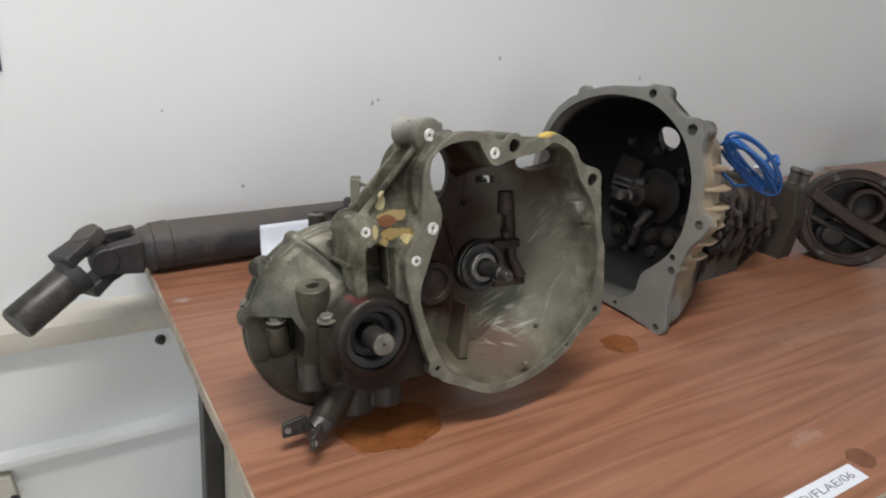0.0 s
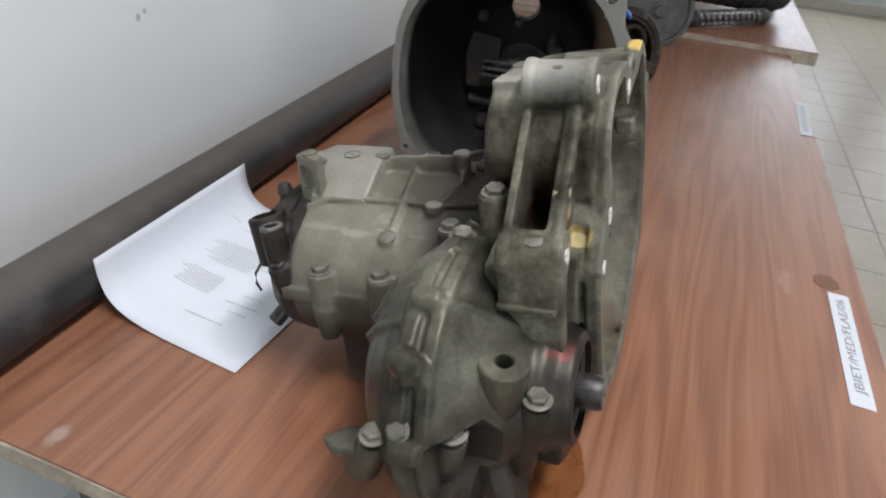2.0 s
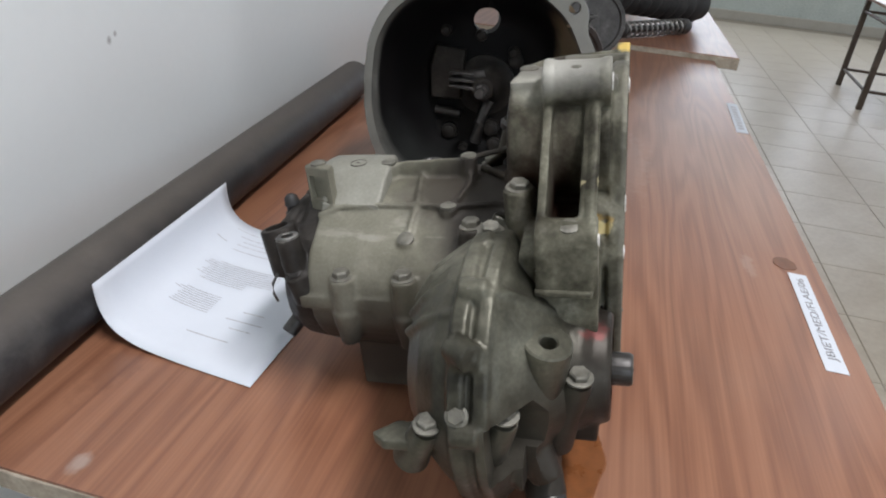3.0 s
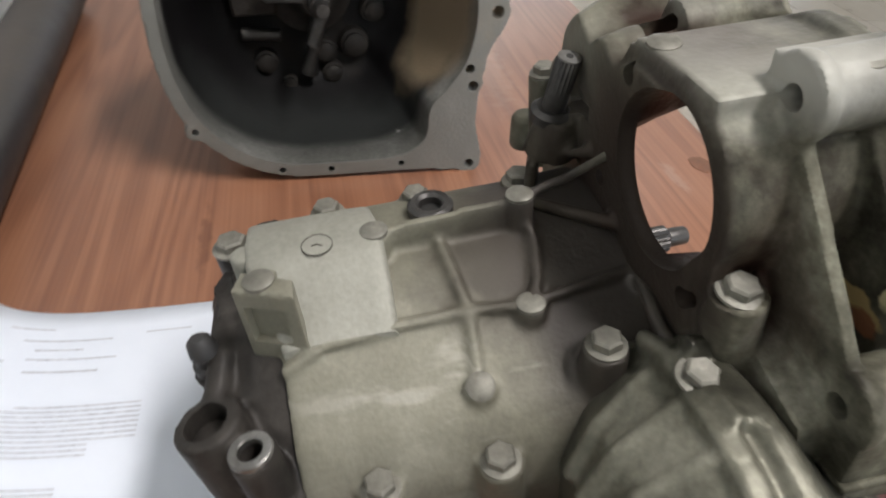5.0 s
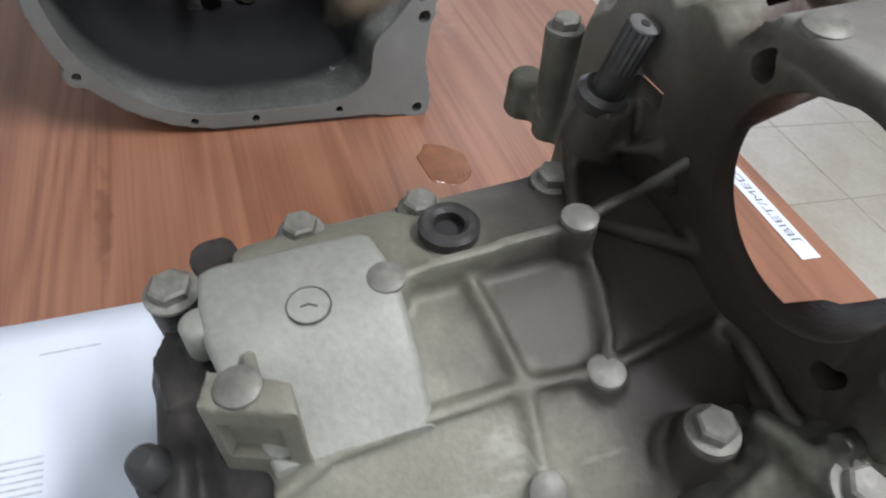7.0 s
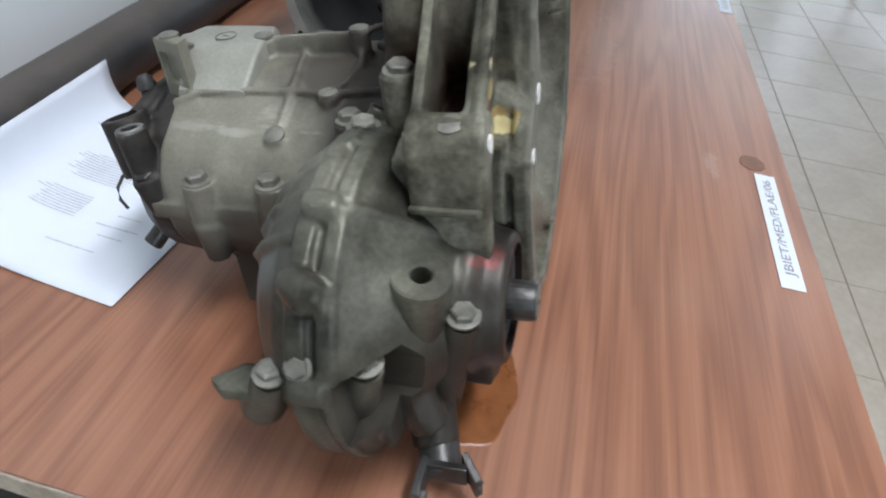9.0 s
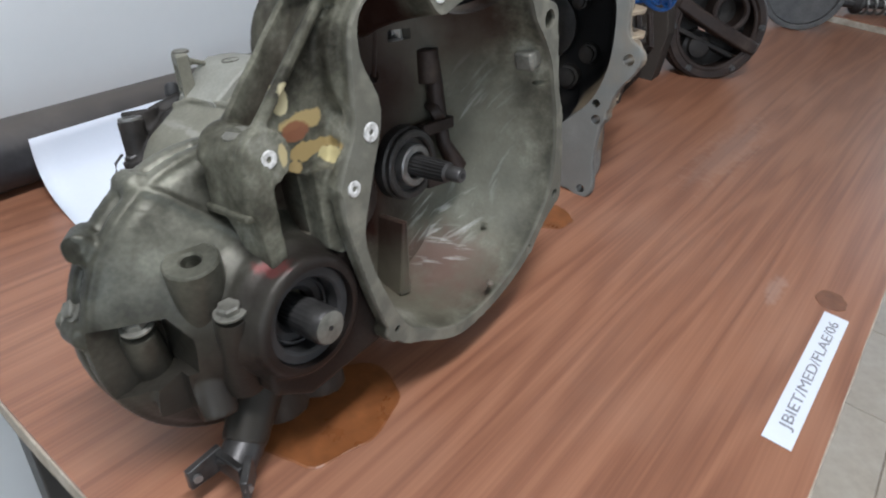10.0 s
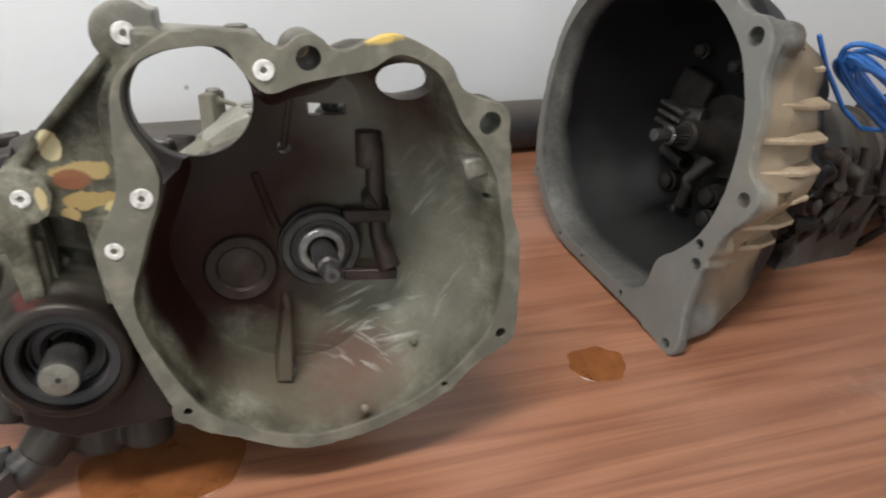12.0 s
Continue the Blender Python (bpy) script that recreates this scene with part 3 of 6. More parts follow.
def bell_ring(outline, v, f, inset=0.0):
    """The outline at depth v, drawn in towards the back wall by f from 0 to 1."""
    pts = smooth_loop([(a, b, 0) for a, b in outline], 4)
    out = []
    for a, b, _ in pts:
        k = f ** 1.5
        ta = a * 0.97 if a < 0 else a * 0.52
        tb = b * 0.90 if b > 0 else b * 0.95
        a2, b2 = a + (ta - a) * k, b + (tb - b) * k
        d = math.hypot(a2, b2 + 0.02) or 1
        out.append((a2 - a2 / d * inset, v, b2 - (b2 + 0.02) / d * inset))
    return out


def tri_plate(bm, poly, v0, v1):
    slab(bm, poly, v0, v1, lambda a, b, d: (a, d, b))


def transaxle_bell():
    bm = bmesh.new()
    loft(bm, [bell_ring(FLANGE, 0, 0), bell_ring(FLANGE, 0.013, 0), bell_ring(FLANGE, 0.0135, 0, 0.007), bell_ring(FLANGE, 0.035, 0.25, 0.006),
              bell_ring(FLANGE, 0.06, 0.52, 0.003), bell_ring(FLANGE, 0.085, 0.8), bell_ring(FLANGE, 0.102, 1.0)])
    # lugs on the rim
    for a, b, r, d in [(-0.04, 0.124, 0.015, 0.05), (-0.011, 0.131, 0.016, 0.06), (-0.126, 0.042, 0.016, 0.03), (-0.146, 0.007, 0.014, 0.03),
                       (0.121, 0.082, 0.017, 0.035), (0.14, -0.1, 0.014, 0.02), (-0.117, -0.13, 0.012, 0.02), (0.09, -0.143, 0.010, 0.013)]:
        rod(bm, (a, 0, b), (a, d, b), r)
    # tube of the starter bore and the flat plate that closes it behind
    rod(bm, (-0.0905, 0.012, 0.0905), (-0.0905, 0.096, 0.0905), 0.0550, n=56)
    tri_plate(bm, [(-0.036, 0.139), (-0.025, 0.121), (-0.0235, 0.072), (-0.045, 0.038), (-0.079, 0.0105), (-0.128, 0.0115), (-0.150, 0.037), (-0.146, 0.062), (-0.143, 0.09),
                   (-0.136, 0.117), (-0.119, 0.134), (-0.092, 0.1415), (-0.052, 0.142)], 0.088, 0.0972)
    # slot beside the bell: a painted front web, a rear plate, an eye above and an eye below
    tri_plate(bm, [(-0.112, 0.150), (-0.134, 0.134), (-0.2045, 0.0585), (-0.206, 0.0), (-0.200, -0.045), (-0.150, -0.05), (-0.118, 0.0), (-0.112, 0.10)], 0.0585, 0.0658)
    tri_plate(bm, [(-0.118, 0.140), (-0.134, 0.134), (-0.2045, 0.0585), (-0.196, 0.034), (-0.160, 0.014), (-0.128, 0.006), (-0.122, 0.05), (-0.130, 0.09)], 0.0265, 0.0335)
    sweep(bm, [(-0.128, 0.024, 0.139), (-0.136, 0.024, 0.132), (-0.170, 0.0235, 0.0955), (-0.2045, 0.0245, 0.0585)], [0.004, 0.0042, 0.0042, 0.005], 10)
    for p in ((-0.1228, 0.0125, 0.1465), (-0.1243, 0.0595, 0.147), (-0.2017, 0.0190, 0.0425), (-0.2033, 0.0595, 0.043)):
        rod(bm, p, (p[0], p[1] + 0.0065, p[2]), 0.0198, n=32)
    tri_plate(bm, [(-0.112, 0.10), (-0.128, 0.06), (-0.143, 0.03), (-0.146, -0.05), (-0.115, -0.03)], 0.018, 0.062)
    rod(bm, (-0.1225, 0.0125, 0.1465), (-0.1245, 0.066, 0.147), 0.0182)
    tri_plate(bm, [(-0.104, 0.160), (-0.1335, 0.1605), (-0.1405, 0.146), (-0.128, 0.130), (-0.105, 0.13)], 0.014, 0.066)
    rod(bm, (-0.2015, 0.019, 0.0425), (-0.2035, 0.066, 0.0430), 0.0182)
    tri_plate(bm, [(-0.190, 0.056), (-0.212, 0.0575), (-0.2205, 0.046), (-0.2215, 0.006), (-0.203, 0.006)], 0.022, 0.065)
    tri_plate(bm, [(-0.196, 0.010), (-0.2155, 0.010), (-0.214, -0.045), (-0.196, -0.04)], 0.026, 0.062)
    tri_plate(bm, [(-0.2205, 0.045), (-0.201, 0.040), (-0.199, -0.030), (-0.213, -0.036)], 0.0175, 0.0265)
    # flat web round the drive-shaft opening
    tri_plate(bm, [(-0.205, 0.03), (-0.12, 0.05), (-0.12, -0.13), (-0.19, -0.13), (-0.212, -0.06)], 0.036, 0.08)
    tri_plate(bm, [(-0.166, 0.022), (-0.128, 0.020), (-0.135, -0.06), (-0.162, -0.04)], 0.018, 0.040)
    # bosses of the starter plate
    rod(bm, (-0.133, 0.06, 0.049), (-0.133, 0.0972, 0.049), 0.016)
    rod(bm, (-0.048, 0.06, 0.128), (-0.048, 0.0972, 0.128), 0.0135)
    rod(bm, (-0.1535, 0.084, 0.0), (-0.1515, 0.086, 0.066), 0.0140)
    rod(bm, (-0.142, 0.089, 0.05), (-0.151, 0.086, 0.05), 0.012)
    # rear boss for the input shaft and the clutch lever
    turned(bm, (0.0, 0.06, -0.038), (0, 1, 0), [(0, 0.07), (0.04, 0.066), (0.07, 0.058)])
    turned(bm, (0.019, 0.118, 0.045), (-0.1, -0.1, 1), [(0, 0.018), (0.018, 0.0145), (0.028, 0.0125)])
    rod(bm, (0.102, 0.094, -0.02), (0.102, 0.095, 0.0575), 0.0118)
    turned(bm, (0.131, 0.100, -0.02), (0, 0, 1), [(0, 0.014), (0.026, 0.012), (0.030, 0.009)])
    box(bm, (0.10, 0.086, -0.02), (0.135, 0.102, 0.0))
    rod(bm, (0.0105, 0.142, 0.0), (0.0105, 0.142, 0.031), 0.0125)
    sweep(bm, [(-0.055, 0.10, 0.035), (-0.02, 0.145, 0.036), (0.03, 0.125, 0.04)], 0.005)
    sweep(bm, [(-0.012, 0.1, 0.06), (0.005, 0.112, 0.05), (0.03, 0.1, 0.1)], 0.006)
    # rolled rim round the inspection slot
    sweep(bm, [(-0.004, 0.1, 0.088), (0.012, 0.1, 0.0905), (0.030, 0.1, 0.087)], 0.0032)
    # top pad between the flange and the starter plate
    tri_plate(bm, [(-0.118, 0.148), (-0.040, 0.1435), (-0.034, 0.125), (-0.118, 0.12)], 0.008, 0.096)
    cuts = []
    c = bmesh.new()
    loft(c, [bell_ring(INNER, -0.01, 0), bell_ring(INNER, 0.004, 0), bell_ring(INNER, 0.03, 0.25, 0.003), bell_ring(INNER, 0.055, 0.52, 0.006),
             bell_ring(INNER, 0.078, 0.8, 0.010), bell_ring(INNER, 0.092, 1.0, 0.014)])
    cuts.append(c)
    c = bmesh.new()
    turned(c, (-0.0905, 0.0145, 0.0905), (0, 1, 0), [(0, 0.0495), (0.052, 0.0495), (0.062, 0.0446), (0.0815, 0.0446), (0.083, 0.0458), (0.13, 0.0458)], 64)
    cuts.append(c)
    c = bmesh.new()
    pts = [(-0.003, 0.0755), (0.028, 0.0735), (0.028, 0.0835), (-0.003, 0.0855)]
    slab(c, pts, 0.05, 0.13, lambda a, b, d: (a, d, b))
    cuts.append(c)
    for a, b, r, d in [(-0.011, 0.131, 0.0085, 0.08), (0.121, 0.082, 0.009, 0.05), (0.14, -0.1, 0.005, 0.03), (-0.117, -0.13, 0.0035, 0.03), (0.09, -0.143, 0.003, 0.03),
                       (0.128, 0.02, 0.003, 0.03), (0.066, 0.1075, 0.0165, 0.12)]:
        c = bmesh.new()
        rod(c, (a, -0.01, b), (a, d, b), r)
        cuts.append(c)
    # window in the web beside the lower cap, open to the front
    c = bmesh.new()
    slab(c, [(-0.197, 0.024), (-0.168, 0.020), (-0.164, -0.03), (-0.192, -0.040)], 0.0, 0.057, lambda a, b, d: (a, d, b))
    cuts.append(c)
    for p, q, r in [((-0.133, 0.03, 0.049), (-0.133, 0.12, 0.049), 0.0062), ((-0.048, 0.055, 0.128), (-0.048, 0.12, 0.128), 0.0062),
                    ((-0.1245, 0.05, 0.147), (-0.1245, 0.10, 0.147), 0.0062), ((-0.2035, 0.05, 0.043), (-0.2035, 0.10, 0.043), 0.0062), ((-0.021, 0.08, 0.05), (-0.035, 0.13, 0.05), 0.0055)]:
        c = bmesh.new()
        rod(c, p, q, r)
        cuts.append(c)
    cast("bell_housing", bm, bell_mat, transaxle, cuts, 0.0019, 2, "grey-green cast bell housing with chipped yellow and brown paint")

    # white plugs with a dark eye in the bolt holes
    for a, v, b, r in [(-0.1225, 0.0125, 0.1465, 0.0072), (-0.0405, 0, 0.124, 0.0070), (-0.1255, 0, 0.0425, 0.0072), (-0.1475, 0, 0.007, 0.0060), (-0.2005, 0.0188, 0.0422, 0.0062)]:
        bm = bmesh.new()
        ring(bm, (a, v + 0.002, b), (0, -1, 0), 0.0022, r, 0.0032, 24)
        plug = part("bolt_plug", bm, white_plug, transaxle, "white plug in a flange bolt hole")
        bm = bmesh.new()
        rod(bm, (a, v + 0.002, b), (a, v + 0.0002, b), 0.0026, n=12)
        part("eye", bm, hole_black, plug)


transaxle_bell()

DIFF = (-0.2, -0.078)


def transaxle_differential():
    bm = bmesh.new()
    cu, cw = DIFF
    turned(bm, (cu, 0, cw), (0, 1, 0), [(0.022, 0.046), (0.036, 0.052), (0.050, 0.062), (0.062, 0.077), (0.074, 0.094), (0.083, 0.107), (0.0885, 0.112), (0.089, 0.1165), (0.1, 0.1175),
                                        (0.101, 0.112), (0.107, 0.112), (0.108, 0.1165), (0.12, 0.1165), (0.121, 0.109), (0.134, 0.102), (0.152, 0.085), (0.168, 0.06)], 64)
    # flat chin towards the bell and the plate below the shaft
    tri_plate(bm, [(-0.236, -0.055), (-0.118, -0.045), (-0.116, -0.142), (-0.2, -0.15), (-0.232, -0.13)], 0.016, 0.070)
    turned(bm, (-0.195, 0.0, -0.078), (0, 1, 0), [(0.006, 0.044), (0.009, 0.047), (0.020, 0.049), (0.030, 0.055), (0.066, 0.058)], 48)
    rod(bm, (-0.300, 0.10, -0.004), (-0.285, 0.118, -0.004), 0.011)
    # ear on the far rim
    slab(bm, [(-0.305, 0.150), (-0.306, 0.176), (-0.298, 0.188), (-0.280, 0.17), (-0.280, 0.13), (-0.295, 0.13)], -0.094, -0.083, lambda a, b, d: (a, b, d))
    # ribs
    sweep(bm, [(cu + math.cos(radians(f)) * r, v, cw + math.sin(radians(f)) * r) for v, r, f in ((0.094, 0.1165, 118), (0.083, 0.1075, 115), (0.074, 0.0945, 112), (0.062, 0.0775, 107), (0.050, 0.063, 100))], 0.0034)
    sweep(bm, [(cu + math.cos(radians(f)) * r, v, cw + math.sin(radians(f)) * r) for v, r, f in ((0.062, 0.0775, 107), (0.056, 0.070, 92), (0.050, 0.064, 78))], 0.0034)
    sweep(bm, [(-0.13, 0.118, 0.022), (-0.165, 0.110, 0.033), (-0.2, 0.106, 0.036)], 0.0055)
    sweep(bm, [(-0.155, 0.11, 0.04), (-0.152, 0.085, 0.03)], 0.006)
    for k in range(5):
        a = radians(62 + k * 16)
        sweep(bm, [(cu + math.cos(a) * 0.108, 0.122, cw + math.sin(a) * 0.108), (cu + math.cos(a) * 0.086, 0.152, cw + math.sin(a) * 0.086), (cu + math.cos(a) * 0.060, 0.170, cw + math.sin(a) * 0.060)], 0.0042)
    for a in (62, 117, 143, 172):
        p = (cu + math.cos(radians(a)) * 0.113, 0.096, cw + math.sin(radians(a)) * 0.113)
        rod(bm, p, (p[0], 0.118, p[2]), 0.0105)
    # lower cylinders
    rod(bm, (-0.19, 0.085, -0.12), (-0.195, 0.075, -0.198), 0.026)
    rod(bm, (-0.155, 0.07, -0.12), (-0.158, 0.06, -0.19), 0.021)
    rod(bm, (-0.205, 0.075, -0.150), (-0.243, 0.058, -0.190), 0.021, 0.018)
    rod(bm, (-0.250, 0.070, -0.120), (-0.258, 0.055, -0.150), 0.018, 0.014)
    rod(bm, (-0.275, 0.078, -0.110), (-0.282, 0.066, -0.135), 0.015, 0.012)
    c = bmesh.new()
    rod(c, (-0.2518, 0.0522, -0.016), (-0.246, 0.056, -0.05), 0.0068)
    c2 = bmesh.new()
    rod(c2, (-0.195, -0.02, -0.078), (-0.195, 0.052, -0.078), 0.0385, n=48)
    pockets = []
    # the lower front is set back, with the bolt bosses standing free
    k = bmesh.new()
    slab(k, [(-0.36, -0.085), (-0.285, -0.085), (-0.270, -0.10), (-0.270, -0.16), (-0.29, -0.215), (-0.36, -0.215)], -0.02, 0.070, lambda a, b, d: (a, d, b))
    pockets.append(k)
    k = bmesh.new()
    slab(k, [(-0.36, -0.056), (-0.274, -0.056), (-0.264, -0.075), (-0.264, -0.105), (-0.30, -0.115), (-0.36, -0.115)], -0.02, 0.092, lambda a, b, d: (a, d, b))
    pockets.append(k)
    k = bmesh.new()
    loft(k, [bell_ring(INNER, -0.03, 0, -0.004), bell_ring(INNER, 0.004, 0, -0.004), bell_ring(INNER, 0.055, 0.52, 0.0), bell_ring(INNER, 0.099, 1.0, 0.006)])
    pockets.append(k)
    dm = mat("differential_casting", CAST, 13, (0.3, 0.52), 0.45, 0.35, 260, spec=0.3)
    # Dark grime low down and round the seal, deepened with painted underside shade.
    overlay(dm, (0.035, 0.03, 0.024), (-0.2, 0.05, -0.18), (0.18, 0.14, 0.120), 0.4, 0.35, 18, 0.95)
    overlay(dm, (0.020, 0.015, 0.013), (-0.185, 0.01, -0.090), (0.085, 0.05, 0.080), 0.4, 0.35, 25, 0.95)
    overlay(dm, (0.20, 0.03, 0.03), (-0.212, 0.022, -0.033), (0.012, 0.012, 0.005), 0.3, 1.2, 130, 0.36)
    bosses = [((-0.245, 0.03, -0.055), 0.0125, 0.075), ((-0.286, 0.082, -0.064), 0.013, 0.06), ((-0.300, 0.139, -0.068), 0.0115, 0.045)]
    for (u, v, w), r, h in bosses:
        k = bmesh.new()
        turned(k, (u + 0.012, v + 0.022, w - h), (-0.012, -0.022, h), [(0, r * 1.35), (h * 0.4, r * 1.15), (h * 0.95, r), (h * 1.02, r * 0.9)], 24)
        part("bolt_boss", k, dm, transaxle)
    k = bmesh.new()
    ring(k, (-0.240, 0.066, -0.095), (-0.012, -0.014, 0.077), 0.0068, 0.0192, 0.0795, 36, 0.0015)
    part("dipstick_boss", k, dm, transaxle, "upright hollow cast boss")
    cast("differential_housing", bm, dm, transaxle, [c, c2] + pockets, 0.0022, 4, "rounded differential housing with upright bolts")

    bm = bmesh.new()
    ring(bm, (-0.195, 0.054, -0.078), (0, -1, 0), 0.029, 0.0390, 0.043, 48, 0.002)
    seal = part("oil_seal", bm, rubber, transaxle, "black rubber oil seal")
    bm = bmesh.new()
    ring(bm, (-0.195, 0.054, -0.078), (0, -1, 0), 0.0145, 0.030, 0.028, 48, 0.004)
    part("lip", bm, rubber, seal)
    bm = bmesh.new()
    ring(bm, (-0.195, 0.028, -0.078), (0, -1, 0), 0.024, 0.0265, 0.006, 48, 0.001)
    part("garter_ring", bm, rubber, seal)
    # splined output stub with flats
    bm = bmesh.new()
    n = 48
    prof = [(0.054, 0.0130), (0.020, 0.0130), (0.018, 0.0142), (-0.008, 0.0142), (-0.0105, 0.0128)]
    loft(bm, [[(-0.195 + math.cos(2 * math.pi * i / n) * (r - (0.0010 if i % 2 and v > 0.0 else 0)), v, -0.08 + math.sin(2 * math.pi * i / n) * (r - (0.0010 if i % 2 and v > 0.0 else 0))) for i in range(n)] for v, r in prof])
    stub = part("output_shaft", bm, dark_steel, transaxle, "splined steel output stub")
    bm = bmesh.new()
    turned(bm, (-0.195, -0.0100, -0.08), (0, -1, 0), [(0, 0.0126), (0.0008, 0.0126), (0.0012, 0.0118)], 32)
    part("end_face", bm, bolt_mat, stub)
    bm = bmesh.new()
    rod(bm, (-0.195, -0.0108, -0.08), (-0.195, -0.0117, -0.08), 0.0020, n=12)
    part("centre_hole_shade", bm, hole_black, stub)
    # bolts standing on their bosses
    for k, (u, v, w) in enumerate([(-0.245, 0.03, -0.055), (-0.286, 0.082, -0.064), (-0.300, 0.139, -0.068), (-0.1515, 0.086, 0.066), (-0.170, 0.109, 0.034), (-0.290, 0.110, -0.008)]):
        bm = bmesh.new()
        hexbolt(bm, (u, v, w), (-0.12, -0.1, 1), 0.0085, 0.0075, 0.0115, k * 0.7)
        part("bolt", bm, bolt_mat, transaxle)
    for a, b in ((-0.1265, 0.1615), (-0.207, 0.0585), (-0.0537, 0.1455)):
        bm = bmesh.new()
        turned(bm, (a, 0.040 if a < -0.1 else 0.088, b - 0.002), (-0.25 if a < -0.2 else -0.05, 0, 1), [(0, 0.0088), (0.0022, 0.0088), (0.0034, 0.0065)], 20)
        part("cast_boss", bm, bolt_mat, transaxle)
    # fork lever below
    bm = bmesh.new()
    rod(bm, (-0.235, 0.06, -0.185), (-0.262, 0.05, -0.200), 0.016)
    for p, q in (((-0.262, 0.062, -0.19), (-0.292, 0.062, -0.192)), ((-0.255, 0.034, -0.19), (-0.272, 0.020, -0.195))):
        d = Vector(q) - Vector(p)
        s = d.cross(Vector((0, 0, 1))).normalized() * 0.003
        up = Vector((0, 0, 0.011))
        loft(bm, [[Vector(p) - s - up, Vector(p) + s - up, Vector(p) + s + up, Vector(p) - s + up], [Vector(q) - s - up * 0.8, Vector(q) + s - up * 0.8, Vector(q) + s + up * 0.8, Vector(q) - s + up * 0.8]])
    loft(bm, [[(-0.268, 0.030, z), (-0.262, 0.030, z), (-0.262, 0.066, z), (-0.268, 0.066, z)] for z in (-0.2, -0.182)])
    lever = part("selector_fork", bm, dark_steel, transaxle, "rusty forked selector lever", 0.001)
    for p in ((-0.286, 0.0585, -0.191), (-0.268, 0.0215, -0.194)):
        bm = bmesh.new()
        rod(bm, p, (p[0] - 0.001, p[1] - 0.003, p[2]), 0.0035, n=12)
        part("hole", bm, steel, lever)


transaxle_differential()


CASE = [(-0.158, -0.062), (-0.156, -0.045), (-0.149, -0.026), (-0.137, -0.010), (-0.122, 0.0), (-0.105, 0.011), (-0.089, 0.0195), (-0.070, 0.027), (-0.050, 0.032), (-0.028, 0.034),
        (0.0, 0.032), (0.022, 0.024), (0.034, 0.008), (0.038, -0.02), (0.034, -0.07), (0.016, -0.11), (-0.025, -0.132), (-0.085, -0.136), (-0.132, -0.116), (-0.154, -0.088)]


def case_section(v, grow=0.0, lift=0.0):
    return [(a * (1 + grow) - 0.06 * -grow, v, b * (1 + grow) + lift) for a, b, _ in smooth_loop([(a, b, 0) for a, b in CASE], 3)]


